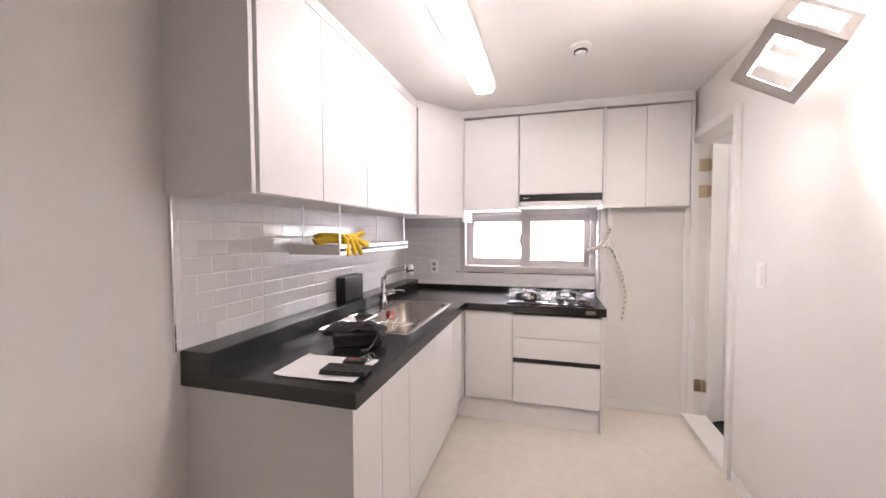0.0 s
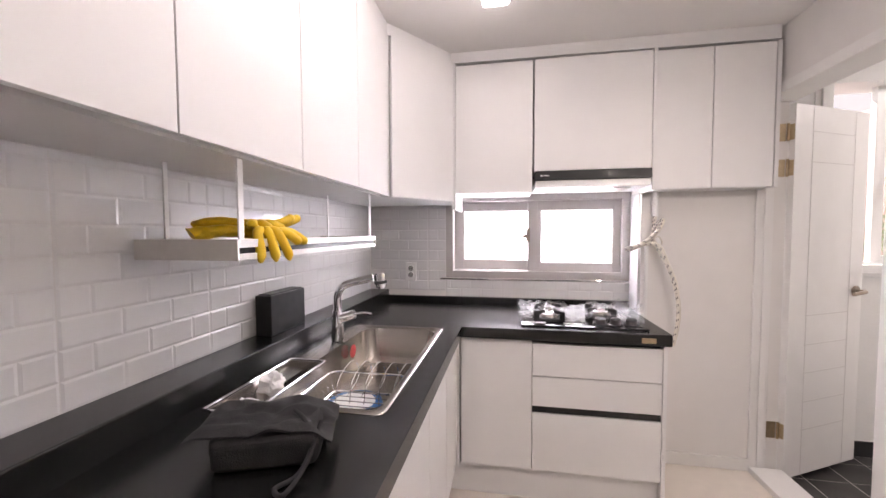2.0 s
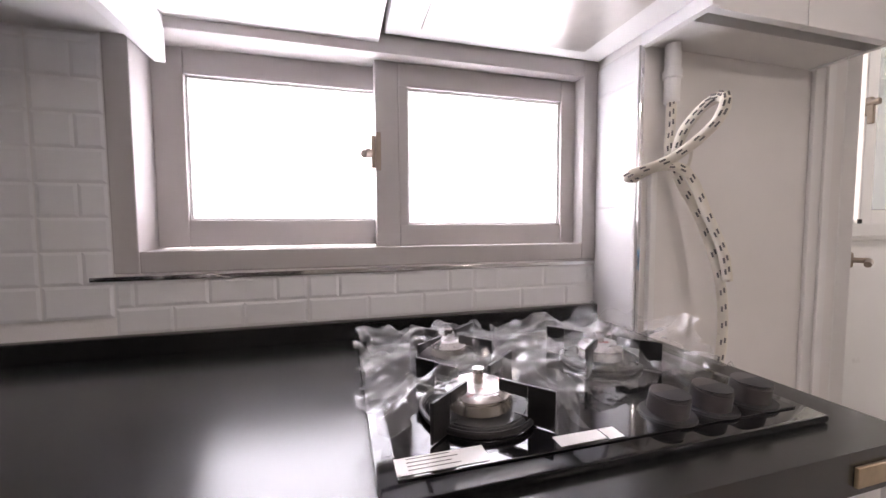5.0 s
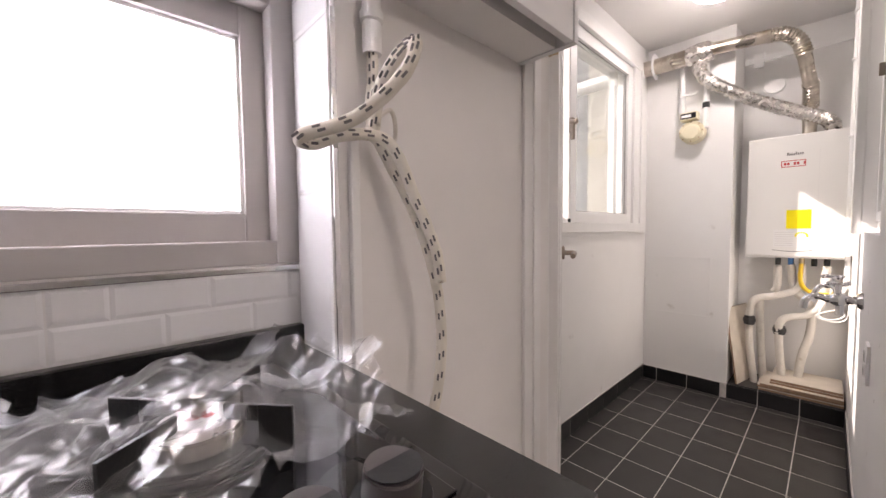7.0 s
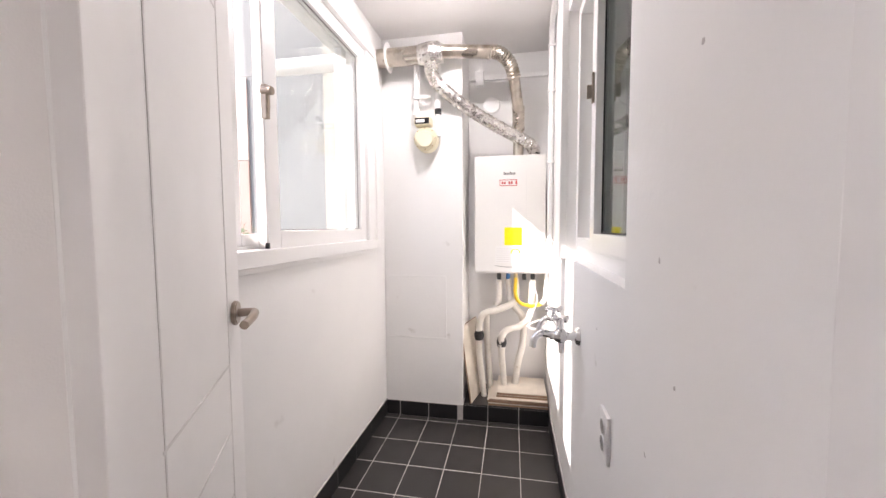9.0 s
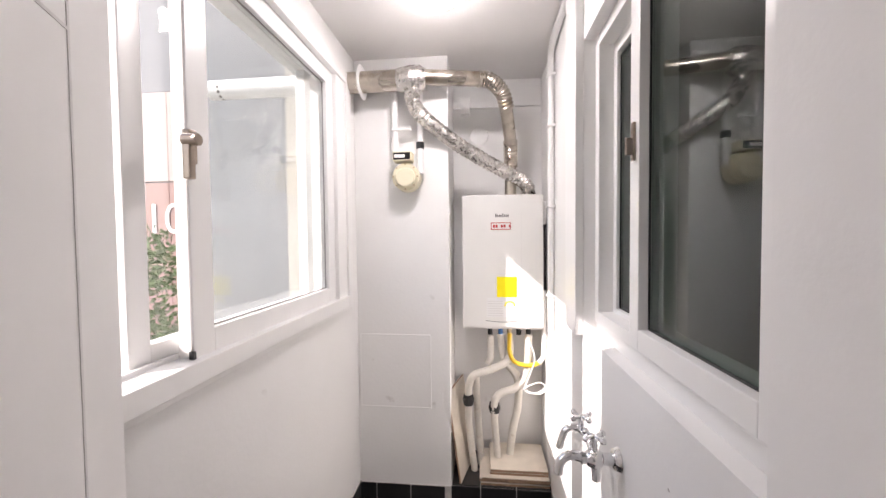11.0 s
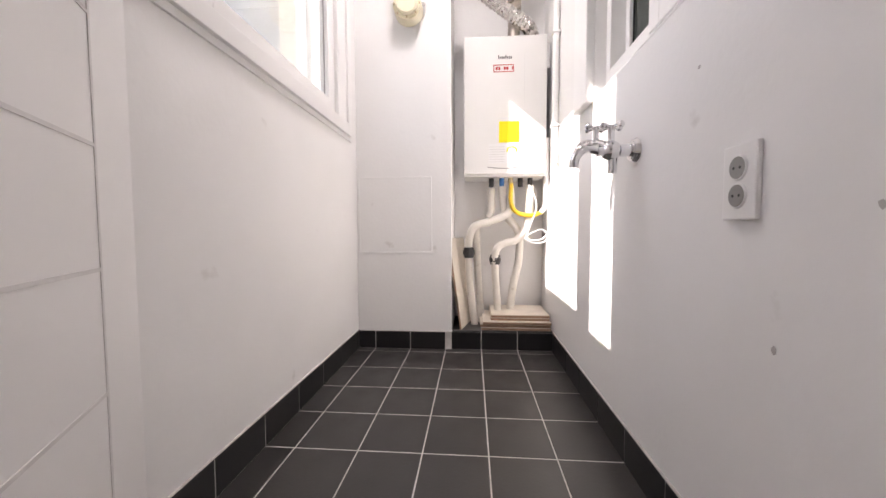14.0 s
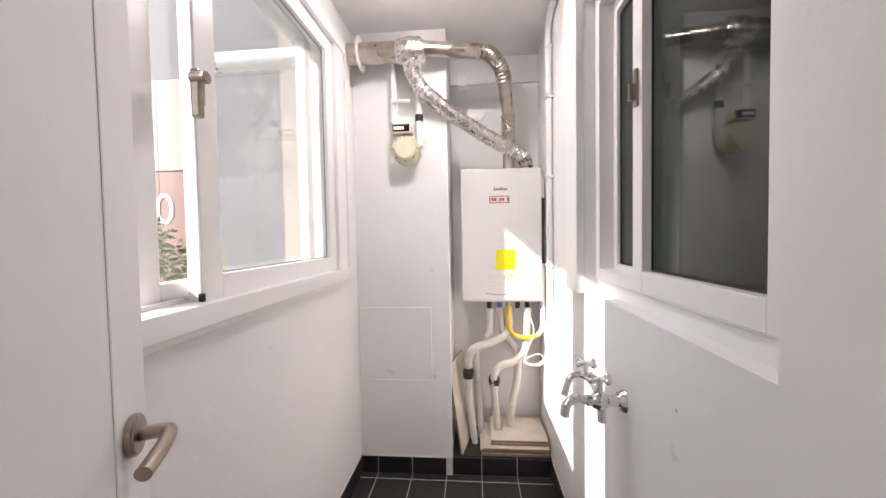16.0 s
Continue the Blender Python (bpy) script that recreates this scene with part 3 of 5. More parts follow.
for z0, z1 in ((0.165, 0.445), (0.48, 0.6225), (0.6275, 0.783)):
    part("drawer_front", box(0.9495, BY, z0, 1.5215, BY + 0.018, z1, 0.0012), LAMINATE, dr)
part("finger_rail", box(0.9495, BY + 0.008, 0.447, 1.5215, BY + 0.019, 0.478), BLACKP, dr, "black recessed finger rail")
structure("trim_base_side", box(1.524, BY - 0.004, 0, 1.541, FY - 0.001, CB - 0.002, 0.001), LAMINATE, "white side panel of the drawer unit")
structure("trim_plinth_west", box(BX - 0.06, -2.187, 0, BX - 0.045, BY + 0.06, 0.149, 0.001), LAMINATE, "white plinth under the base units")
structure("trim_plinth_north", box(BX - 0.04, BY + 0.03, 0, 1.523, BY + 0.045, 0.149, 0.001), LAMINATE, "white plinth under the base units")
structure("trim_corner_post", box(BX - 0.012, BY - 0.004, 0.15, BX + 0.012, BY + 0.02, CB - 0.003, 0.001), LAMINATE, "white corner post of the base units")
structure("trim_grip_west", box(BX - 0.03, -2.18, 0.785, BX - 0.0195, -0.69, CB), BLACKP, "black shadow rail under the worktop")
structure("trim_grip_north", box(0.61, BY + 0.0195, 0.785, 1.52, BY + 0.03, CB), BLACKP, "black shadow rail under the worktop")

# ---- worktop with a cut-out for the sink ----
SX0, SX1, SY0, SY1 = 0.08, 0.508, -1.538, -0.718
wt = thing("worktop", "black speckled engineered-stone L-shaped worktop with raised rear ledge", "worktop")
b = bmesh.new()
for r in ((LX, -2.222, 0.61, SY0), (LX, SY1, 0.61, FY), (LX, SY0, SX0, SY1), (SX1, SY0, 0.61, SY1), (0.61, -0.652, 1.552, FY)):
    box(r[0], r[1], CB, r[2], r[3], CT, 0, b)
bmesh.ops.remove_doubles(b, verts=b.verts[:], dist=0.0005)
part("slab", b, QUARTZ, wt)
part("rear_ledge", box(LX, -2.222, CT, 0.035, FY - 0.001, 0.932, 0.004), QUARTZ, wt)
part("upstand", box(0.036, FY - 0.024, CT, 1.552, FY - 0.001, 0.896, 0.003), QUARTZ, wt)
part("maker_plate", box(1.425, -0.6565, 0.814, 1.485, -0.6522, 0.838, 0.001), BRASS, wt, "small brushed metal maker's plate")

# ---- sink ----
sink = thing("sink", "stainless steel single-bowl sink set in the worktop", "sink")
def rounded(x0, y0, x1, y1, r, n=6):
    out = []
    for cx, cy, a0 in ((x1 - r, y1 - r, 0), (x0 + r, y1 - r, 90), (x0 + r, y0 + r, 180), (x1 - r, y0 + r, 270)):
        for k in range(n + 1):
            a = radians(a0 + 90 * k / n)
            out.append((cx + r * math.cos(a), cy + r * math.sin(a)))
    return out
b = bmesh.new()
loops = []
for (ins, z, r) in ((-0.022, CT + 0.001, 0.03), (-0.018, CT + 0.004, 0.03), (0.0, CT + 0.003, 0.045), (0.006, CT - 0.008, 0.06), (0.014, 0.72, 0.07), (0.03, 0.69, 0.07), (0.06, 0.685, 0.06)):
    loops.append([b.verts.new((x, y, z)) for x, y in rounded(SX0 + ins + (0.0 if ins <= 0 else 0.06), SY0 + ins, SX1 - ins, SY1 - ins, r)])
for a, c in zip(loops, loops[1:]):
    for k in range(len(a)):
        b.faces.new((a[k], a[(k + 1) % len(a)], c[(k + 1) % len(a)], c[k]))
b.faces.new(loops[-1][::-1])
bmesh.ops.recalc_face_normals(b, faces=b.faces[:])
part("bowl", b, STEEL, sink, smooth=True)
dn = part("strainer", cyl((0.316, -1.254, 0.686), (0.316, -1.254, 0.72), 0.072, 0.07, 32, None, 0.004), STEEL, sink)
b = cyl((0.316, -1.254, 0.7205), (0.316, -1.254, 0.735), 0.098, 0.094, 36)
part("lid_rim", b, BLUE, dn, "blue drain cover rim")
part("lid_disc", cyl((0.316, -1.254, 0.7355), (0.316, -1.254, 0.739), 0.072, 0.07, 36), PVC, dn, "pale drain cover centre")
part("sticker", cyl((0.1685, -0.93, 0.80), (0.1708, -0.93, 0.80), 0.028, seg=28), RED, sink, "round orange-red sticker")
# cutlery tray and wire basket
tray = thing("utensil_tray", "stainless steel utensil tray at the rear of the sink", "tray")
b = bmesh.new()
box(0.085, -1.63, 0.80, 0.205, -1.26, 0.806, 0.002, b)
for q in ((0.085, -1.63, 0.088, -1.26), (0.202, -1.63, 0.205, -1.26), (0.085, -1.63, 0.205, -1.627), (0.085, -1.263, 0.205, -1.26)):
    box(q[0], q[1], 0.806, q[2], q[3], CT + 0.014, 0.001, b)
part("tray_body", b, STEEL, tray)
tube([(0.08, -1.635, CT + 0.016), (0.21, -1.635, CT + 0.016), (0.21, -1.255, CT + 0.016), (0.08, -1.255, CT + 0.016), (0.08, -1.635, CT + 0.016)], 0.004, 8, bm=(b := bmesh.new()), straight=True)
part("rim", b, CHROME, tray)
for k in range(2):
    b = bmesh.new()
    bmesh.ops.create_icosphere(b, subdivisions=3, radius=0.035)
    for v in b.verts:
        v.co *= 1 + 0.7 * noise.noise(v.co * 45 + Vector((k * 7, 0, 0)))
        v.co += Vector((0.145, -1.56 + 0.11 * k, CT - 0.02 + 0.03 * k))
    tagged(part("crumpled_tissue", b, PAPER), "crumpled white tissue in the steel tray", "tissue", "tissues in the tray")
rack = thing("wire_basket", "chrome wire dish basket hung in the sink", "basket")
for z, ins in ((CT - 0.03, 0), (0.765, 0.02)):
    p = rounded(0.22 + ins, -1.52 + ins, SX1 - 0.014 - ins, -1.22 - ins, 0.03, 4)
    part("rim", tube([(x, y, z) for x, y in p] + [(*p[0], z)], 0.003, 6, straight=True), CHROME, rack)
for k in range(9):
    y = -1.505 + k * 0.032
    part("wire", tube([(0.222, y, CT - 0.03), (0.24, y, 0.765), (SX1 - 0.036, y, 0.765), (SX1 - 0.016, y, CT - 0.03)], 0.0016, 6, straight=True), CHROME, rack)
for k in range(5):
    x = 0.27 + k * 0.05
    part("plate_loop", tube([(x, -1.30, 0.752), (x, -1.27, 0.82), (x + 0.02, -1.2, 0.86), (x + 0.03, -1.17, 0.8), (x + 0.02, -1.25, 0.752)], 0.0016, 6, 6), CHROME, rack)

# ---- faucet ----
fa = thing("faucet", "chrome single-lever kitchen faucet with pull-out head", "faucet")
fx, fy = 0.115, -0.96
part("base", cyl((fx, fy, CT), (fx, fy, CT + 0.13), 0.027, 0.021, 28, None, 0.003), CHROME, fa, smooth=True)
part("neck", tube([(fx, fy, CT + 0.13), (fx + 0.002, fy, CT + 0.195), (fx + 0.03, fy + 0.004, CT + 0.235), (fx + 0.1, fy + 0.008, CT + 0.257), (fx + 0.16, fy + 0.012, CT + 0.27)], 0.0165, 18, 8), CHROME, fa, smooth=True)
hd = part("spray_head", cyl((fx + 0.185, fy + 0.014, CT + 0.29), (fx + 0.193, fy + 0.014, CT + 0.226), 0.026, 0.024, 28, None, 0.005), CHROME, fa, smooth=True)
part("ring", cyl((fx + 0.189, fy + 0.014, CT + 0.258), (fx + 0.1905, fy + 0.014, CT + 0.245), 0.0268, 0.0265, 28), BLACKP, hd, "black rubber ring")
part("cartridge", cyl((fx + 0.01, fy, CT + 0.095), (fx + 0.075, fy + 0.01, CT + 0.113), 0.021, 0.019, 24, None, 0.003), CHROME, fa, smooth=True)
part("lever", tube([(fx + 0.07, fy + 0.01, CT + 0.113), (fx + 0.11, fy + 0.018, CT + 0.118), (fx + 0.145, fy + 0.024, CT + 0.112)], 0.006, 10, 5), CHROME, fa, smooth=True)

# ---- knife block on the ledge ----
kb = thing("knife_block", "black plastic knife holder standing on the worktop ledge", "knife holder")
part("body", box(-0.088, -1.21, 0.932, -0.022, -0.985, 1.083, 0.004), BLACKP, kb)
part("slot_plate", box(-0.08, -1.2, 1.083, -0.03, -0.995, 1.087, 0.001), IRON, kb)

# ---- hanging rack with gloves ----
dr = thing("hanging_dish_rack", "aluminium dish rack hung under the wall cabinets", "dish rack")
RY0, RY1, RZ, RXF = -1.668, -0.79, 1.25, 0.225
part("end_cap", box(-0.06, RY0 - 0.006, RZ, RXF, RY0, RZ + 0.05, 0.002), ALU, dr)
part("end_cap", box(-0.06, RY1, RZ, RXF, RY1 + 0.006, RZ + 0.05, 0.002), ALU, dr)
b = bmesh.new()
box(RXF - 0.01, RY0, RZ, RXF, RY1, RZ + 0.016, 0.002, b)
box(RXF - 0.01, RY0, RZ + 0.03, RXF, RY1, RZ + 0.05, 0.002, b)
part("front_rail", b, PVC, dr, "white enamelled front rail")
part("slot", box(RXF - 0.012, RY0, RZ + 0.016, RXF - 0.008, RY1, RZ + 0.03), BLACKP, dr)
part("back_rail", box(-0.06, RY0, RZ, -0.05, RY1, RZ + 0.05, 0.002), ALU, dr)
part("shelf", box(-0.05, RY0, RZ + 0.004, RXF - 0.012, RY1, RZ + 0.008), ALU, dr)
for k in range(11):
    x = -0.04 + k * 0.021
    part("rod", cyl((x, RY0, RZ + 0.04), (x, RY1, RZ + 0.04), 0.0025, seg=8), CHROME, dr)
for y in (RY0 + 0.02, RY1 - 0.03):
    for x, w in ((0.0, 0.006), (RXF - 0.02, 0.009)):
        part("hanger", box(x, y, RZ + 0.04, x + 0.004, y + w * 2, UB - 0.0005, 0.001), PVC, dr)
gl = thing("rubber_gloves", "pair of yellow rubber gloves draped over the rack", "gloves")
for k, (x, y) in enumerate(((0.16, -1.53), (0.12, -1.50))):
    z = RZ + 0.064 + 0.022 * k
    g = part("glove", tube([(x - 0.10, y - 0.10 + 0.04 * k, z - 0.008), (x - 0.06, y - 0.05, z + 0.012), (x, y, z + 0.004), (x + 0.035, y + 0.03, z)], [0.034 - 0.006 * math.sin(i / 24 * 3) for i in range(25)], 14, 8, wobble=0.25), YELLOW, gl, smooth=True)
    for v in g.data.vertices:
        v.co.z = z + (v.co.z - z) * 0.55
    for j in range(5):
        a = 0.9 - j * 0.42
        dx, dy = math.cos(a - 0.6) * 0.05, math.sin(a + 0.3) * 0.065
        drop = (-0.075 if j > 1 else -0.03) if k == 0 else (0.03 if j < 2 else -0.01)
        part("finger", tube([(x + 0.02, y + 0.012 + 0.008 * j - 0.02, z), (x + 0.045 + dx * 0.4, y + 0.02 + dy * 0.5 - 0.014 * j, z + 0.004), (x + 0.06 + dx * 0.5, y + 0.03 + dy - 0.016 * j, z + drop * 0.6), (x + 0.062 + dx * 0.5, y + 0.035 + dy * 1.25 - 0.016 * j, z + drop)], [0.0125] * 20 + [0.0115, 0.01, 0.008, 0.006, 0.003], 10, 8), YELLOW, g, smooth=True)

# ---- things on the worktop ----
b = bmesh.new()
bmesh.ops.create_grid(b, x_segments=20, y_segments=14, size=0.5)
for v in b.verts:
    v.co = Vector((v.co.x * 0.305, v.co.y * 0.226, 0.0015 + 0.002 * (1 + noise.noise(v.co * 5)) + max(0, (-v.co.x - 0.42)) * 0.08))
bmesh.ops.transform(b, matrix=pose(0.404, -2.05, CT + 0.001, 0, 0, 3), verts=b.verts)
pp = tagged(part("paper_sheet", b, PAPER), "blank white sheet of paper on the worktop", "paper")
wl = thing("wallet", "black leather wallet lying on a paper sheet", "wallet")
def turned(bm, m):
    bmesh.ops.transform(bm, matrix=m, verts=bm.verts)
    return bm
wm = pose(0.493, -2.08, CT + 0.006, 0, 0, 6)
part("cover", turned(box(-0.085, -0.04, 0, 0.085, 0.04, 0.008, 0.003), wm), LEATHER, wl)
part("cover", turned(box(-0.083, -0.038, 0.0085, 0.084, 0.04, 0.016, 0.003), wm), LEATHER, wl)
ky = thing("key_holder", "black key holder with steel rings on the paper", "keys")
km = pose(0.485, -1.985, CT + 0.006, 0, 0, 10)
part("pouch", turned(box(-0.05, -0.024, 0, 0.035, 0.024, 0.014, 0.005), km), LEATHER, ky)
for k in range(3):
    a = [(0.03 + 0.014 * math.cos(i * 0.63) + 0.008 * k, 0.02 * (k - 1) + 0.004 * k, 0.016 + 0.014 * math.sin(i * 0.63)) for i in range(11)]
    part("ring", turned(tube(a, 0.002, 6, straight=True), km), CHROME, ky)
part("tag", turned(box(-0.03, -0.012, 0.0145, 0.01, 0.0, 0.017, 0.001), km), RED, ky)
bag = thing("drawstring_pouch", "charcoal cloth drawstring pouch lying on the worktop", "pouch")
b = box(-0.10, -0.075, 0, 0.10, 0.075, 0.07, 0.02, seg=3)
bmesh.ops.subdivide_edges(b, edges=b.edges[:], cuts=3, use_grid_fill=True)
for v in b.verts:
    n3 = noise.noise_vector(v.co * 18)
    v.co += n3 * 0.008 * min(1, v.co.z / 0.03)
    if v.co.z > 0.05:
        v.co.z += 0.01 * noise.noise(v.co * 30)
bmesh.ops.transform(b, matrix=pose(0.35, -1.735, CT + 0.001, 0, 0, 20), verts=b.verts)
part("sack", b, CLOTH, bag, smooth=True)
b = bmesh.new()
bmesh.ops.create_grid(b, x_segments=30, y_segments=18, size=0.5)
for v in b.verts:
    x, y = v.co.x * 0.27, v.co.y * 0.15
    v.co = Vector((x, y, 0.074 + 0.014 * noise.noise(Vector((x * 25, y * 30, 2))) - max(0, abs(x + 0.02) - 0.095) * 0.5))
r = bmesh.ops.solidify(b, geom=b.faces[:], thickness=0.004)
bmesh.ops.transform(b, matrix=pose(0.34, -1.735, CT + 0.004, 0, 0, 20), verts=b.verts)
part("flap", b, CLOTH, bag, smooth=True)
part("cord", tube([(0.39, -1.72, CT + 0.082), (0.43, -1.75, CT + 0.08), (0.455, -1.77, CT + 0.04), (0.45, -1.81, CT + 0.008), (0.43, -1.85, CT + 0.006), (0.455, -1.86, CT + 0.006), (0.465, -1.80, CT + 0.03), (0.46, -1.74, CT + 0.075)], 0.0045, 8, 8), CLOTH, bag, smooth=True)

# ---- gas hob ----
hob = thing("gas_hob", "black glass three-burner gas hob under crumpled plastic film", "gas hob")
HX0, HX1, HY0, HY1 = 0.898, 1.476, -0.602, -0.14
part("base_plate", box(HX0, HY0, CT + 0.0005, HX1, HY1, CT + 0.011, 0.004), BLACKG, hob, smooth=True)
part("glass_top", box(HX0 + 0.02, HY0 + 0.025, CT + 0.0112, HX1 - 0.02, HY1 - 0.02, CT + 0.0135, 0.0015), BLACKG, hob)
HT = CT + 0.0135
for cx, cy, r in ((1.042, -0.466, 0.05), (1.056, -0.275, 0.038), (1.315, -0.362, 0.044)):
    bu = part("burner", cyl((cx, cy, HT), (cx, cy, HT + 0.01), r * 1.45, r * 1.3, 40, None, 0.002), BLACKP, hob)
    part("burner_ring", cyl((cx, cy, HT + 0.0105), (cx, cy, HT + 0.026), r * 0.95, r * 0.85, 40, None, 0.003), STEEL, bu, smooth=True)
    part("burner_cap", cyl((cx, cy, HT + 0.0265), (cx, cy, HT + 0.036), r * 0.9, r * 0.72, 40, None, 0.003), PORC, bu, "pale enamelled cap with red print", smooth=True)
    part("sensor", cyl((cx, cy, HT + 0.036), (cx, cy, HT + 0.056), 0.0065, 0.0075, 16), STEEL, bu)
    ps = part("pan_support", tube([(cx + r * 1.5 * math.cos(i * math.tau / 32), cy + r * 1.5 * math.sin(i * math.tau / 32), HT + 0.006) for i in range(33)], 0.004, 8, straight=True), IRON, hob)
    for k in range(4):
        a = radians(40 + 90 * k)
        m = Matrix.Translation((cx, cy, HT)) @ Matrix.Rotation(a, 4, "Z")
        fin = bmesh.new()
        out = r * 1.25 + 0.042
        box(out - 0.034, -0.0022, 0.002, out, 0.0022, 0.05, 0.0008, fin)
        box(r * 0.62, -0.0022, 0.034, out - 0.0342, 0.0022, 0.0495, 0.0008, fin)
        box(r * 1.05, -0.0022, 0.002, out - 0.0342, 0.0022, 0.011, 0.0008, fin)
        part("fin", turned(fin, m), IRON, ps)
for k, kx in enumerate((1.272, 1.342, 1.412)):
    sk = part("knob_skirt", cyl((kx, -0.546, HT), (kx, -0.546, HT + 0.003), 0.034, 0.033, 36), BLACKP, hob)
    kn = part("knob", cyl((kx, -0.546, HT + 0.0035), (kx, -0.55, HT + 0.029), 0.0245, 0.0238, 40, None, 0.0015), KNOB, sk, "ridged dark metal knob", smooth=True)
    part("knob_face", cyl((kx, -0.55, HT + 0.0292), (kx, -0.55, HT + 0.03), 0.0228, 0.023, 40), BLACKP, sk)
for x0, y0, x1, y1, m in ((0.918, -0.572, 1.016, -0.545, PVC), (1.10, -0.572, 1.16, -0.553, PVC), (1.162, -0.574, 1.182, -0.553, PVC)):
    part("sticker", box(x0, y0, HT + 0.0002, x1, y1, HT + 0.0008), m, hob, "small white printed sticker")
b = bmesh.new()
for k in range(4):
    box(0.93, -0.567 + k * 0.006, HT + 0.0009, 0.985 - 0.008 * (k % 2), -0.566 + k * 0.006, HT + 0.0012, 0, b)
part("print", b, DARKINK, hob)
# crumpled film draped over the burners
b = bmesh.new()
NXF, NYF = 56, 46
fr = random.Random(11)
burn = ((1.042, -0.466, 0.09), (1.056, -0.275, 0.07), (1.315, -0.362, 0.08))
grid = {}
for i in range(NXF + 1):
    for j in range(NYF + 1):
        u, w = i / NXF, j / NYF
        x = 0.86 + u * (0.72 - 0.08 * w)
        y = -0.572 + w * 0.46 + 0.03 * math.sin(u * 9) * (1 - w)
        x += 0.022 * noise.noise(Vector((u * 6, w * 6, 1)))
        y += 0.022 * noise.noise(Vector((u * 6, w * 6, 5)))
        h = 0.006
        for cx, cy, r in burn:
            d = math.hypot(x - cx, y - cy)
            h = max(h, 0.036 * max(0, 1 - max(0, d - r * 0.45) / (r * 1.1)))
        ridge = abs(noise.noise(Vector((x * 9, y * 9, 3)))) + 0.5 * abs(noise.noise(Vector((x * 21 + y * 9, y * 21, 8))))
        h += 0.034 * (1 - min(1, ridge * 2.2)) + fr.uniform(-0.0008, 0.0008)
        if u > 0.86 and w > 0.25:
            h += 0.05 * (u - 0.86) / 0.14
        grid[i, j] = b.verts.new((x, y, HT + max(0.003, h)))
for i in range(NXF):
    for j in range(NYF):
        u, w = i / NXF, j / NYF
        edge = min(u, 1 - u, w, 1 - w)
        if edge < 0.06 + 0.05 * noise.noise(Vector((u * 8, w * 8, 11))):
            continue
        q = grid[i, j].co
        if q.x > 1.15 + 0.03 * noise.noise(q * 20) and q.y < -0.487 + 0.10 * max(0, q.x - 1.3):
            continue
        b.faces.new((grid[i, j], grid[i + 1, j], grid[i + 1, j + 1], grid[i, j + 1]))
for v in [v for v in b.verts if not v.link_faces]:
    b.verts.remove(v)
film = tagged(part("plastic_film", b, FILM), "crumpled clear protective film draped over the hob", "plastic film")

# ---- socket and switch plates ----
def socket(name, label, m, holes, mat_in=PVC):
    s = thing(name, label, "socket")
    part("plate", turned(box(-0.037, -0.009, -0.06 if holes == 2 else -0.037, 0.037, 0, 0.06 if holes == 2 else 0.037, 0.003), m), PVC, s)
    for k in range(holes):
        z = (-0.022 + 0.044 * k) if holes == 2 else 0
        w = part("well", turned(cyl((0, -0.0095, z), (0, -0.012, z), 0.0205, 0.019, 28), m), PVC, s)
        part("well_face", turned(cyl((0, -0.0122, z), (0, -0.0125, z), 0.0175, seg=24), m), WELL, w)
        for dx in (-0.007, 0.007):
            part("pin_hole", turned(cyl((dx, -0.0126, z), (dx, -0.013, z), 0.0024, seg=10), m), BLACKP, w)
    return s


socket("wall_socket", "white double wall socket in the tiled splashback", pose(0.192, FY - 0.006, 1.055), 2)
socket("wall_socket", "white double wall socket on the utility wall", pose(2.92, UYR, 0.668, 0, 0, 180), 2)
sw = thing("light_switch", "white rocker light switch on the papered wall", "switch")
part("plate", box(RX - 0.008, -1.195, 1.09, RX, -1.125, 1.21, 0.003), PVC, sw)
part("rocker", box(RX - 0.013, -1.18, 1.105, RX - 0.0082, -1.14, 1.195, 0.002), PVC, sw)

# ---- capped water pipe and insulated hose in the nook ----
wp = thing("water_pipe", "insulated water pipe with a loosely looped end", "pipe")
py = NY - 0.022
part("riser", cyl((1.628, py, 1.40), (1.628, py, FB - 0.001), 0.017, seg=20), PVC, wp)
part("collar", cyl((1.628, py, 1.455), (1.628, py, 1.475), 0.021, seg=20, bev=0.002), PVC, wp)
HOSES = ([(1.628, py, 1.41), (1.626, py - 0.002, 1.35), (1.618, py - 0.008, 1.28), (1.645, py - 0.012, 1.22), (1.69, py - 0.035, 1.12), (1.722, py - 0.055, 1.0), (1.735, py - 0.06, 0.9), (1.73, py - 0.06, 0.8), (1.715, py - 0.05, 0.70)],
         [(1.612, py - 0.025, 1.26), (1.606, py - 0.055, 1.32), (1.614, py - 0.09, 1.36), (1.622, py - 0.118, 1.374), (1.612, py - 0.142, 1.358), (1.59, py - 0.135, 1.31), (1.54, py - 0.09, 1.252), (1.475, py - 0.045, 1.222), (1.50, py - 0.03, 1.218), (1.57, py - 0.02, 1.245), (1.64, py - 0.036, 1.235), (1.68, py - 0.06, 1.13), (1.708, py - 0.075, 1.05), (1.718, py - 0.08, 0.985)])
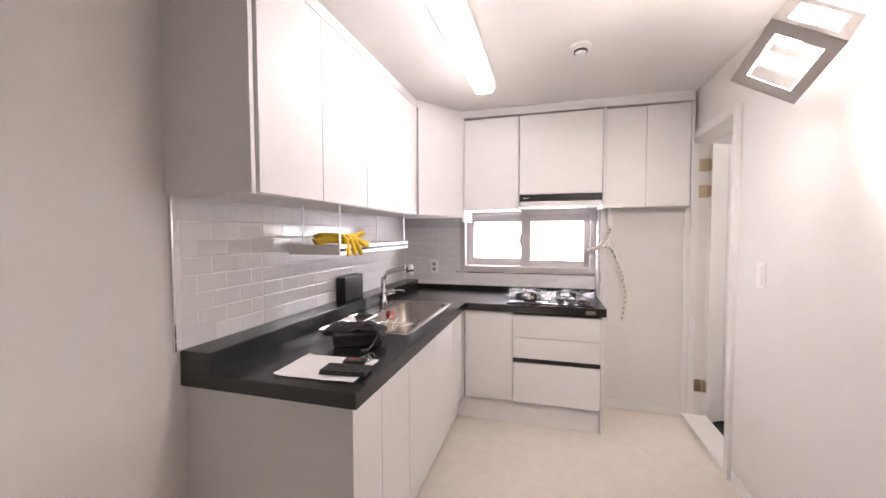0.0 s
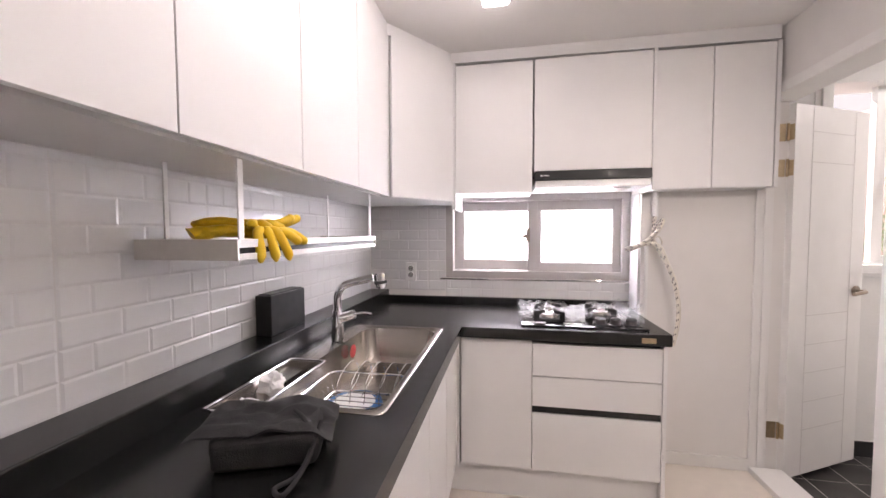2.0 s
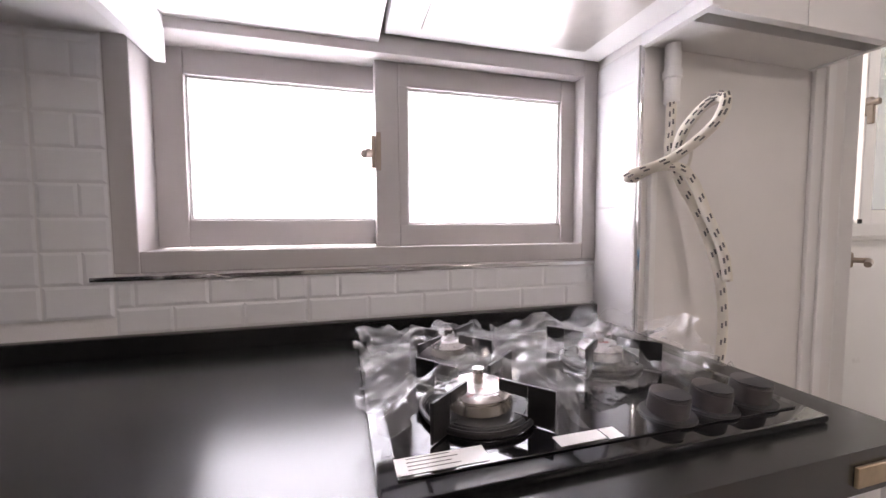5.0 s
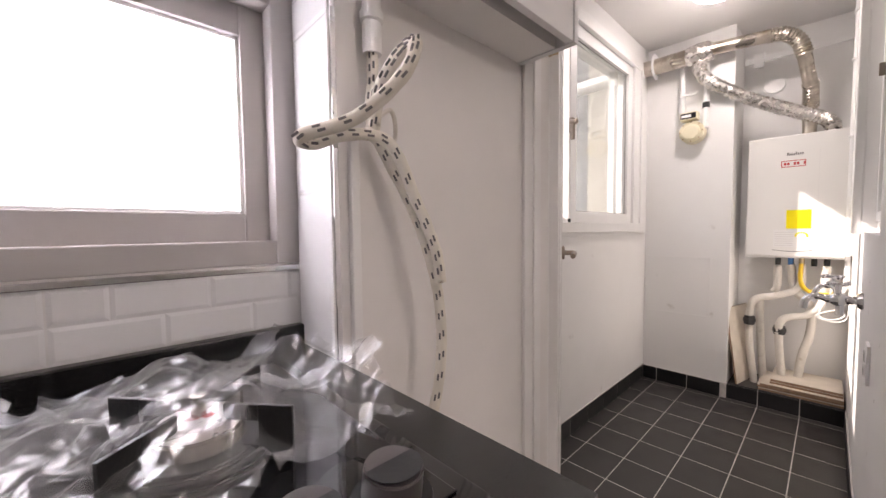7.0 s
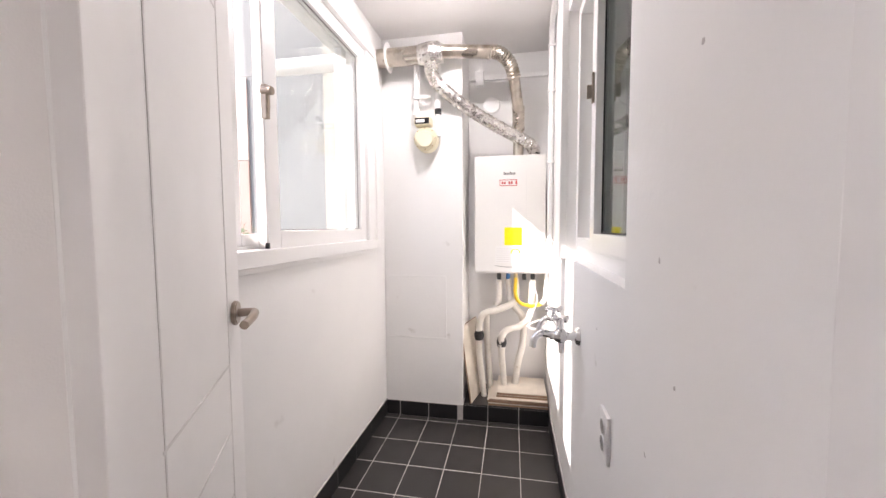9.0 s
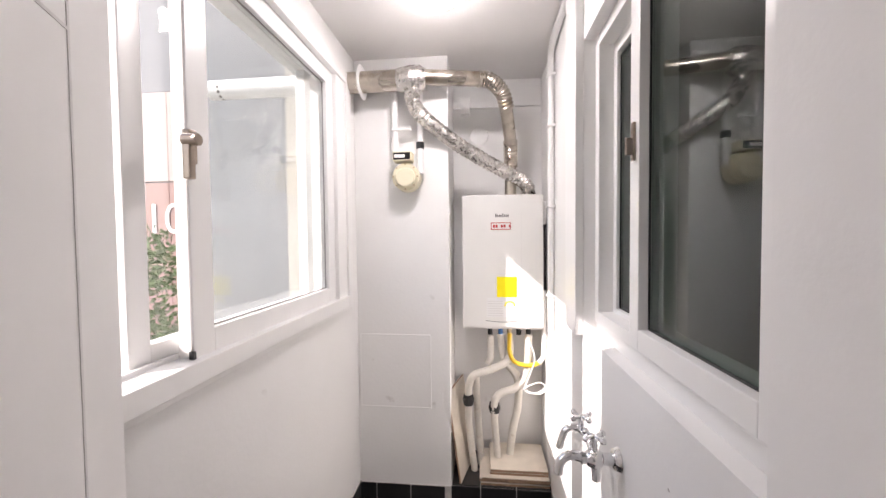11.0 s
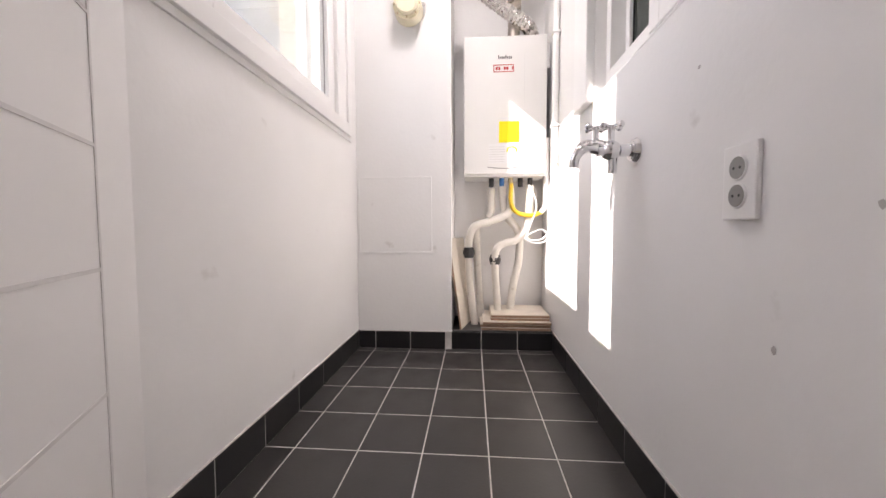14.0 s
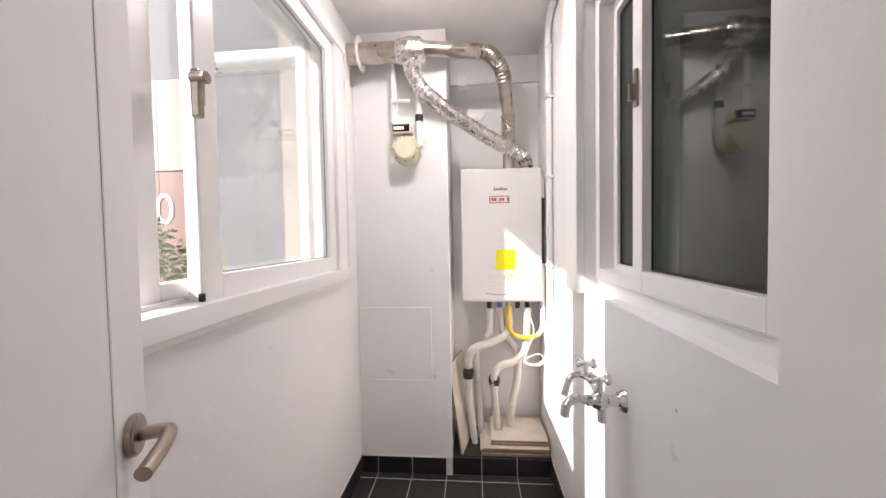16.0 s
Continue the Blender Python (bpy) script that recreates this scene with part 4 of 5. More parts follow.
for pts in HOSES:
    line = curve_pts(pts, 10)
    ho = part("hose", tube(pts, 0.0105, 14, 10, wobble=0.12), PRINTFOAM, wp, "cream foam hose sleeve with dark print", smooth=True)
    for k in range(2, len(line) - 2, 4):
        p, d = line[k], (line[k + 1] - line[k]).normalized()
        aim = Vector((-0.66, -0.75, 0.0))
        out = (aim - d * aim.dot(d)).normalized()
        q = d.cross(out).normalized()
        mb = bmesh.new()
        for o in (-0.0035, 0.0035):
            i = len(mb.verts)
            for du in (-0.006, 0.006):
                for dv in (-0.0018, 0.0018):
                    for dn in (0.0092, 0.0118):
                        mb.verts.new(p + d * (du + o * 0.8) + q * (dv + o) + out * (dn - (abs(o) - 0.003)))
            mb.verts.ensure_lookup_table()
            c = mb.verts[i:i + 8]
            for f4 in ((0, 1, 3, 2), (4, 6, 7, 5), (0, 4, 5, 1), (2, 3, 7, 6), (1, 5, 7, 3), (0, 2, 6, 4)):
                mb.faces.new([c[z] for z in f4])
        part("print_mark", mb, DARKINK, ho)
tie = part("tie", tube([(1.60, py - 0.02, 1.26), (1.63, py - 0.05, 1.29), (1.66, py - 0.02, 1.25), (1.63, py - 0.005, 1.24), (1.60, py - 0.02, 1.26)], 0.004, 8, 6), FOAM, wp)
structure("trim_corner_strip", box(1.556, NY - 0.004, 0.0, 1.566, NY + 0.004, FB, 0.001), CHROME, "polished metal corner strip")
structure("trim_duct", box(1.585, NY - 0.014, 0.0, 1.603, NY, 1.26, 0.003), PVC, "thin white cable duct")

# ---- lamps ----
kl = thing("ceiling_light", "long white LED ceiling light, switched on", "ceiling light")
part("base", box(0.69, -1.98, CEIL_Z - 0.02, 0.855, -0.81, CEIL_Z, 0.004), PVC, kl)
part("diffuser", box(0.722, -1.975, CEIL_Z - 0.06, 0.834, -0.815, CEIL_Z - 0.021, 0.018, seg=4), LED, kl, "glowing white acrylic diffuser", smooth=True)
b = bmesh.new()
for k in range(40):
    box(0.838, -1.97 + k * 0.029, CEIL_Z - 0.045, 0.846, -1.952 + k * 0.029, CEIL_Z - 0.021, 0.001, b)
part("side_trim", b, ALU, kl)
sd = thing("smoke_detector", "round white smoke detector on the ceiling", "smoke detector")
part("base", cyl((1.335, -1.17, CEIL_Z - 0.014), (1.335, -1.17, CEIL_Z), 0.05, 0.052, 36, None, 0.003), PVC, sd, smooth=True)
part("chamber", cyl((1.335, -1.17, CEIL_Z - 0.042), (1.335, -1.17, CEIL_Z - 0.0145), 0.026, 0.034, 30, None, 0.004), PVC, sd, smooth=True)
part("grille", cyl((1.335, -1.17, CEIL_Z - 0.036), (1.335, -1.17, CEIL_Z - 0.026), 0.0325, 0.034, 30), BLACKP, sd)
ul = thing("round_ceiling_light", "round white ceiling light in the utility room", "ceiling light")
part("rim", cyl((3.70, -0.34, UC - 0.03), (3.70, -0.34, UC), 0.13, 0.135, 48, None, 0.004), PVC, ul, smooth=True)
part("diffuser", cyl((3.70, -0.34, UC - 0.055), (3.70, -0.34, UC - 0.0305), 0.10, 0.122, 48, None, 0.008), LEDU, ul, "glowing round diffuser", smooth=True)
# cube pendant hung by one corner
pend = thing("cube_pendant_lamp", "white open-sided cube pendant lamp hung by a corner", "pendant lamp")
PC = Vector((1.898, -2.05, 1.827))
E0, E1, E2 = (Vector(v) * 0.18 for v in ((-0.199, 0.785, -0.587), (-0.808, 0.208, 0.551), (0.555, 0.584, 0.593)))
def slab(o, u, v, n, t=0.004):
    """A square plate with a square hole, from corner o along u and v."""
    bm = bmesh.new()
    nn = n.normalized() * t
    f = 0.17
    for a0, a1, c0, c1 in ((0, 1, 0, f), (0, 1, 1 - f, 1), (0, f, f, 1 - f), (1 - f, 1, f, 1 - f)):
        q = [o + u * a + v * c for a, c in ((a0, c0), (a1, c0), (a1, c1), (a0, c1))]
        lo = [bm.verts.new(p) for p in q]
        hi = [bm.verts.new(p + nn) for p in q]
        bm.faces.new(lo[::-1])
        bm.faces.new(hi)
        for i in range(4):
            bm.faces.new((lo[i], lo[(i + 1) % 4], hi[(i + 1) % 4], hi[i]))
    bmesh.ops.recalc_face_normals(bm, faces=bm.faces[:])
    return bm
for o, u, v, n in ((PC, E0, E1, E2), (PC, E1, E2, E0), (PC, E0, E2, E1), (PC + E2, E0, E1, -E2), (PC + E0, E1, E2, -E0), (PC + E1, E0, E2, -E1)):
    part("side_plate", slab(o, u, v, n), CUBEM, pend)
topv = PC + E1 + E2
part("cord", cyl(topv, (topv.x, topv.y, CEIL_Z - 0.02), 0.003, seg=8), PVC, pend)
part("ceiling_rose", cyl((topv.x, topv.y, CEIL_Z - 0.02), (topv.x, topv.y, CEIL_Z), 0.045, 0.05, 32, None, 0.004), PVC, pend)
part("socket", cyl(topv - Vector((0, 0, 0.015)), topv - Vector((0, 0, 0.07)), 0.017, 0.02, 20), PVC, pend)
bl = part("bulb", ball(topv - Vector((0, 0, 0.105)), 0.038, None, 1, 1, 1.1, 20), BULB, pend, "lit round bulb", smooth=True)
bulb.location = topv - Vector((0.0, 0.0, 0.165))

# ---- utility door, standing open ----
HPX, HPY, DANG, DW = 2.287, -0.205, 27.3, 0.61
dm = pose(HPX, HPY, 0, 0, 0, DANG)
door = tagged(new("door_1"), "white panelled door standing open into the utility room", "door", "", "structure")
leaf = part("leaf", turned(box(0, 0, -0.02, DW, 0.036, DZ - 0.01, 0.002), dm), TRIM, door)
b = bmesh.new()
for x in (0.135, 0.49):
    box(x, -0.0012, -0.01, x + 0.005, 0.0, DZ - 0.02, 0, b)
part("groove", turned(b, dm), GROUTW, leaf)
b = bmesh.new()
for z in (0.23, 0.385, 0.545, 0.70, 0.86, 1.68, 1.84):
    r = box(0.0, -0.0011, -0.002, 0.36, 0.0, 0.003)
    bmesh.ops.transform(r, matrix=Matrix.Translation((0.13, 0, z)), verts=r.verts)
    join(b, r)
part("groove", turned(b, dm), GROUTW, leaf)
hx, hz = 0.545, 0.975
ros = part("rosette", turned(cyl((hx, 0, hz), (hx, -0.012, hz), 0.031, 0.03, 32, None, 0.003), dm), BRONZE, leaf, "bronze door rosette", smooth=True)
part("lever", turned(tube([(hx, -0.012, hz), (hx, -0.038, hz), (hx - 0.008, -0.05, hz), (hx - 0.05, -0.053, hz - 0.002), (hx - 0.105, -0.046, hz - 0.008)], 0.0105, 14, 6), dm), BRONZE, ros, smooth=True)
for z in (1.83, 1.645, 0.24):
    hg = part("hinge", box(2.213, NY - 0.004, z - 0.045, 2.258, NY - 0.0005, z + 0.045, 0.001), BRASS, door, "brass-coloured butt hinge")
    part("knuckle", cyl((2.266, NY - 0.008, z - 0.045), (2.266, NY - 0.008, z + 0.045), 0.006, seg=14), BRASS, hg)
    part("leaf_plate", turned(box(-0.0025, 0.002, z - 0.04, -0.0005, 0.034, z + 0.04), dm), BRASS, hg)

# ---- boiler ----
bo = thing("gas_boiler", "white wall-hung gas boiler with yellow and red stickers", "boiler")
GX, GY0, GY1, GZ0, GZ1 = 4.37, -0.847, -0.40, 0.885, 1.64
part("casing", box(GX + 0.012, GY0, GZ0, 4.62, GY1, GZ1, 0.006), ENAMEL, bo)
part("front_panel", box(GX, GY0, GZ0 + 0.012, GX + 0.0115, GY1, GZ1 - 0.004, 0.004), ENAMEL, bo)
part("seam", box(GX - 0.0008, -0.728, GZ0 + 0.06, GX, -0.7265, GZ1 - 0.1), CARCASS, bo)
part("sticker", box(GX - 0.0012, -0.702, 1.068, GX, -0.592, 1.182), STICKY, bo, "square bright yellow sticker")
part("data_label", box(GX - 0.0012, -0.70, 0.955, GX, -0.535, 1.062), PVC, bo, "white printed data label")
b = bmesh.new()
for k in range(7):
    box(GX - 0.0022, -0.625 - 0.0, 0.962 + k * 0.0135, GX - 0.0014, -0.54, 0.965 + k * 0.0135, 0, b)
part("print", b, GROUTW, bo)
b = bmesh.new()
for k in range(9):
    a = math.pi * k / 8
    box(GX - 0.0022, -0.662 - 0.026 * math.cos(a) - 0.004, 1.02 + 0.022 * math.sin(a) - 0.003, GX - 0.0014, -0.662 - 0.026 * math.cos(a) + 0.004, 1.02 + 0.022 * math.sin(a) + 0.006, 0, b)
part("rating_arc", b, STICKY, bo)
rm = pose(GX - 0.0022, -0.615, 1.465, 90, 0, -90)
b = frame_bm(-0.055, -0.02, 0.055, 0.02, -0.0008, 0.0, 0.004, 0)
bmesh.ops.transform(b, matrix=pose(GX - 0.0006, -0.615, 1.465, 0, 0, -90), verts=b.verts)
part("warning_frame", b, RED, bo, "red outlined warning sticker")
b = bmesh.new()
for k, w in enumerate((0.016, 0.016, 0, 0.016, 0.016, 0, 0.016)):
    if w:
        y = -0.572 - k * 0.0145
        box(GX - 0.0013, y - 0.011, 1.457, GX - 0.0005, y, 1.473, 0, b)
part("warning_print", b, RED, bo)
b = bmesh.new()
for k in range(8):
    box(GX - 0.0013, -0.585 - k * 0.0095 - 0.0065, 1.515, GX - 0.0005, -0.585 - k * 0.0095, 1.528 + 0.006 * ((k * 3) % 4 == 0), 0, b)
part("maker_mark", b, DARKINK, bo)
part("drip_slot", tube([(GX - 0.0006, -0.53, 0.935), (GX - 0.0006, -0.62, 0.927), (GX - 0.0006, -0.71, 0.935)], 0.0018, 6, 6), DARKINK, bo)
part("bracket", box(GX + 0.02, GY0 - 0.02, 1.47, GX + 0.03, GY0 - 0.001, 1.6, 0.002), PVC, bo)
for y, m in ((-0.555, BLACKP), (-0.615, BLUE), (-0.665, BRASS), (-0.72, BLACKP), (-0.775, BLACKP)):
    part("pipe_stub", cyl((GX + 0.09, y, GZ0 - 0.05), (GX + 0.09, y, GZ0), 0.014, seg=16), m, bo)

# insulated pipes below the boiler
pg = "pipes below the boiler"
px = GX + 0.09
for label, pts, r in (
        ("white insulated water pipe bending down to the ledge", [(px, -0.555, 0.83), (px, -0.556, 0.70), (px, -0.54, 0.66)], 0.02),
        ("white insulated heating pipe arching to a black valve", [(px, -0.665, 0.84), (px - 0.02, -0.66, 0.70), (px - 0.04, -0.56, 0.64), (px - 0.06, -0.46, 0.61), (px - 0.05, -0.43, 0.54), (px - 0.04, -0.425, 0.46), (px - 0.04, -0.43, 0.30), (px - 0.04, -0.46, 0.04)], 0.021),
        ("white insulated pipe behind the valve", [(px + 0.03, -0.47, 0.60), (px + 0.03, -0.475, 0.40), (px + 0.02, -0.50, 0.04)], 0.021),
        ("white insulated pipe bending to a second valve", [(px - 0.02, -0.775, 0.84), (px - 0.02, -0.76, 0.62), (px - 0.03, -0.70, 0.535), (px - 0.05, -0.62, 0.51), (px - 0.06, -0.58, 0.47), (px - 0.05, -0.575, 0.36), (px - 0.03, -0.60, 0.04)], 0.021),
        ("white insulated pipe running down behind", [(px, -0.615, 0.84), (px + 0.01, -0.64, 0.68), (px + 0.01, -0.71, 0.58), (px + 0.01, -0.715, 0.42), (px, -0.68, 0.25), (px, -0.66, 0.04)], 0.022)):
    p = thing("insulated_pipe", label, "pipe", pg)
    part("sleeve", tube(pts, r, 14, 8, wobble=0.1), FOAM, p, smooth=True)
for y, z in ((-0.426, 0.46), (-0.576, 0.42)):
    v = thing("pipe_valve", "black plastic valve fitting on an insulated pipe", "valve", "valves below the boiler")
    part("body", cyl((px - 0.045, y, z - 0.03), (px - 0.045, y, z + 0.03), 0.029, seg=20, bev=0.004), BLACKP, v)
    part("nut", cyl((px - 0.045, y, z - 0.012), (px - 0.045, y, z + 0.012), 0.033, seg=8), BLACKP, v)
gh = thing("gas_hose", "yellow gas hose from the boiler to the wall", "hose")
part("hose", tube([(px - 0.03, -0.665, 0.85), (px - 0.04, -0.665, 0.74), (px - 0.045, -0.70, 0.685), (px - 0.045, -0.78, 0.67), (px - 0.04, -0.84, 0.69)], 0.012, 12, 8), GASY, gh, smooth=True)
part("sleeve", tube([(px - 0.04, -0.83, 0.685), (px - 0.04, -0.852, 0.72), (px - 0.04, -0.858, 0.80), (px - 0.04, -0.86, 0.92), (px - 0.03, -0.861, 1.1)], 0.014, 12, 8), PVC, gh, smooth=True)
cb = thing("boiler_cable", "thin white cable coiled below the boiler", "cable")
part("wire", tube([(px - 0.06, -0.76, 0.84), (px - 0.08, -0.80, 0.72), (px - 0.08, -0.75, 0.56), (px - 0.09, -0.80, 0.53), (px - 0.08, -0.855, 0.56), (px - 0.09, -0.82, 0.59), (px - 0.08, -0.74, 0.545), (px - 0.07, -0.80, 0.515), (px - 0.06, -0.866, 0.55), (px - 0.05, -0.87, 0.75)], 0.0035, 8, 8), PVC, cb, smooth=True)

# flue above the boiler
fl = thing("boiler_flue", "stained steel boiler flue with crimped elbow", "flue")
FX = 4.16
part("wall_pipe", cyl((FX, UYL - 0.0, 2.205), (FX, -0.12, 2.205), 0.052, seg=28), FLUE, fl, smooth=True)
part("wall_plate", cyl((FX, 0.095, 2.205), (FX, 0.10, 2.205), 0.085, seg=32), PVC, fl)
part("tee", tube([(FX, -0.09, 2.205), (FX, -0.115, 2.205), (FX, -0.16, 2.205), (FX, -0.21, 2.205), (FX, -0.235, 2.205)], [0.054, 0.062, 0.066, 0.062, 0.05], 20, straight=True, wobble=0.12), FOIL, fl, "foil-wrapped tee joint", smooth=True)
part("cross_pipe", cyl((FX, -0.22, 2.215), (FX + 0.06, -0.50, 2.215), 0.037, seg=24), FLUE, fl, smooth=True)
part("elbow", tube([(FX + 0.06, -0.49, 2.215), (FX + 0.08, -0.56, 2.21), (FX + 0.13, -0.62, 2.17), (FX + 0.17, -0.65, 2.09)], 0.036, 20, 10, ridge=0.006), FLUE, fl, "crimped steel elbow", smooth=True)
part("drop_pipe", cyl((FX + 0.165, -0.645, 2.10), (FX + 0.26, -0.675, 1.93), 0.034, seg=24), FLUE, fl, smooth=True)
part("collar", tube([(FX + 0.26, -0.672, 1.95), (FX + 0.275, -0.675, 1.92), (FX + 0.29, -0.676, 1.85), (FX + 0.29, -0.676, 1.80)], 0.037, 20, 8, ridge=0.004), FLUE, fl, smooth=True)
part("lower_pipe", cyl((FX + 0.29, -0.676, GZ1), (FX + 0.29, -0.676, 1.81), 0.033, seg=24), FLUE, fl, smooth=True)
fd = thing("foil_duct", "crinkled aluminium foil duct sloping down to the boiler", "duct")
part("duct", tube([(FX, -0.165, 2.15), (FX + 0.0, -0.17, 2.09), (FX + 0.03, -0.22, 2.02), (FX + 0.10, -0.37, 1.91), (FX + 0.17, -0.53, 1.82), (FX + 0.24, -0.67, 1.755), (FX + 0.275, -0.755, 1.71), (FX + 0.285, -0.775, 1.66), (FX + 0.285, -0.775, GZ1)], 0.036, 22, 14, ridge=0.0045, wobble=0.10), FOIL, fd, smooth=True)

# gas meter with pipes
gm = thing("gas_meter", "cream gas meter with dial window on white pipes", "gas meter")
mx, my, mz = UX1 - 0.04, -0.118, 1.722
part("housing", cyl((mx + 0.01, my, mz), (mx - 0.075, my, mz), 0.074, 0.071, 36, None, 0.008), CREAMP, gm, smooth=True)
part("cover", cyl((mx - 0.0755, my, mz - 0.005), (mx - 0.09, my, mz - 0.005), 0.054, 0.048, 32, None, 0.004), CREAMP, gm, smooth=True)
for k in range(8):
    a = k * math.tau / 8
    part("screw", cyl((mx - 0.076, my + 0.064 * math.cos(a), mz + 0.064 * math.sin(a)), (mx - 0.08, my + 0.064 * math.cos(a), mz + 0.064 * math.sin(a)), 0.005, seg=10), BRASS, gm)
ct = part("counter", box(mx - 0.085, my - 0.035, mz + 0.08, mx - 0.01, my + 0.065, mz + 0.13, 0.006), CREAMP, gm)
part("counter_glass", box(mx - 0.0865, my - 0.028, mz + 0.087, mx - 0.0852, my + 0.06, mz + 0.123, 0.0004), BLACKG, ct)
part("digits", box(mx - 0.0872, my + 0.0, mz + 0.096, mx - 0.0866, my + 0.054, mz + 0.113), PVC, ct)
for k, y in enumerate((my + 0.062, my - 0.072)):
    part("pipe", cyl((mx - 0.03, y, mz + 0.14 if k == 0 else mz + 0.02), (mx - 0.03, y, UC - 0.10), 0.016, seg=16), PVC, gm)
    part("nut", cyl((mx - 0.03, y, mz + 0.15), (mx - 0.03, y, mz + 0.185), 0.021, seg=8), PVC if k == 0 else BLACKP, gm)
part("valve_lever", box(mx - 0.06, my - 0.03, mz + 0.245, mx - 0.045, my + 0.075, mz + 0.262, 0.004), PVC, gm)

# wall fittings in the niche, ceiling cable duct, white pipes by the window
vc = thing("vent_cover", "round white blanking cover on the niche wall", "cover")
part("disc", cyl((4.62, -0.495, 2.03), (4.608, -0.495, 2.03), 0.06, 0.055, 32, None, 0.003), PVC, vc, smooth=True)
jb = thing("junction_box", "small white junction box on the niche wall", "junction box")
part("box", box(4.585, -0.44, 2.16, 4.62, -0.385, 2.26, 0.004), PVC, jb)
structure("trim_niche_duct", box(4.60, UYR + 0.003, 2.20, 4.62, -0.335, 2.235, 0.003), PVC, "white conduit across the niche wall")
dp = thing("drain_pipe", "white vertical plastic pipe with wall clips", "pipe")
part("pipe", cyl((4.2, UYR + 0.02, 0.92), (4.2, UYR + 0.02, UC - 0.12), 0.016, seg=18), PVC, dp, smooth=True)
part("bend", tube([(4.2, UYR + 0.02, UC - 0.12), (4.19, UYR + 0.02, UC - 0.06), (4.1, UYR + 0.022, UC - 0.03), (3.9, UYR + 0.022, UC - 0.022), (3.3, UYR + 0.022, UC - 0.022)], 0.016, 14, 6), PVC, dp, smooth=True)
for z in (1.1, 1.55, 1.95, 2.2):
    part("clip", box(4.178, UYR, z, 4.222, UYR + 0.04, z + 0.012, 0.002), PVC, dp)

# taps on the utility wall
tp = thing("wall_tap", "chrome double wall tap with cross handles", "tap")
tx, tz = 3.315, 0.80
part("flange", cyl((tx, UYR, tz), (tx, UYR + 0.016, tz), 0.034, 0.026, 28, None, 0.003), CHROME, tp, smooth=True)
part("body", cyl((tx, UYR + 0.016, tz), (tx, UYR + 0.10, tz), 0.016, seg=20), CHROME, tp, smooth=True)
part("bulge", ball((tx, UYR + 0.065, tz), 0.026, None, 1, 1.1, 1, 18), CHROME, tp, smooth=True)
part("spout", tube([(tx, UYR + 0.09, tz), (tx, UYR + 0.13, tz + 0.006), (tx, UYR + 0.155, tz - 0.015), (tx, UYR + 0.16, tz - 0.045)], 0.013, 14, 6), CHROME, tp, smooth=True)
part("lower_spout", cyl((tx, UYR + 0.06, tz - 0.06), (tx, UYR + 0.06, tz), 0.011, 0.013, 16), CHROME, tp)
part("branch", tube([(tx, UYR + 0.065, tz + 0.01), (tx + 0.05, UYR + 0.07, tz + 0.03), (tx + 0.085, UYR + 0.085, tz + 0.04), (tx + 0.09, UYR + 0.12, tz + 0.03), (tx + 0.09, UYR + 0.14, tz - 0.025)], 0.0105, 14, 6), CHROME, tp, smooth=True)
for cx, cy, cz in ((tx, UYR + 0.065, tz + 0.062), (tx + 0.075, UYR + 0.08, tz + 0.08)):
    st = part("stem", cyl((cx, cy, cz - 0.04), (cx, cy, cz), 0.009, seg=14), CHROME, tp)
    for a in (30, 120):
        d = Vector((math.cos(radians(a)), math.sin(radians(a)), 0)) * 0.03
        c = Vector((cx, cy, cz))
        b = cyl(c - d, c + d, 0.0055, seg=10)
        ball(c - d, 0.009, b)
        ball(c + d, 0.009, b)
        part("cross_handle", b, CHROME, st, smooth=True)

# boards on the ledge
for k in range(5):
    w = 0.0165
    z = 0.046 + k * w
    x0, y0 = (4.285, -0.868) if k < 3 else (4.30, -0.864)
    y1 = -0.495 if k < 3 else -0.552
    bd = thing("board", "pale laminated board offcut stacked on the ledge", "board", "stacked board offcuts")
    j = 0.008 * math.sin(k * 2.3)
    part("face", box(x0 + j, y0 + 0.002, z + 0.0115, 4.57 + j, y1 + j, z + w - 0.0005, 0.0008), WOODL, bd)
    part("core", box(x0 + j, y0 + 0.002, z, 4.57 + j, y1 + j, z + 0.0113), WOODE, bd)
bd = thing("leaning_board", "pale board leaning against the boxed column", "board")
lm = pose(4.283, -0.388, 0.047, 0, 0, -13) @ Matrix.Rotation(radians(-8), 4, "X")
b = box(0, 0, 0, 0.30, 0.009, 0.50, 0.0008)
part("core", turned(b, lm), WOODE, bd)
part("face", turned(box(0.001, -0.0025, 0.001, 0.299, -0.0003, 0.499, 0.0005), lm), WOODL, bd)
# taped strike plate on the door frame
bt = thing("blue_tape_strip", "blue masking tape stuck round a black strike plate", "tape")
part("strip", box(2.198, DY0 + 0.0002, 0.905, 2.222, DY0 + 0.0025, 1.0, 0.0008), BLUETAPE, bt)
part("flap", box(2.2225, DY0 + 0.0002, 0.93, 2.232, DY0 + 0.004, 0.975, 0.001), BLUETAPE, bt)
part("plate", box(2.2, DY0 + 0.0027, 0.925, 2.216, DY0 + 0.005, 0.972, 0.0008), BLACKP, bt)

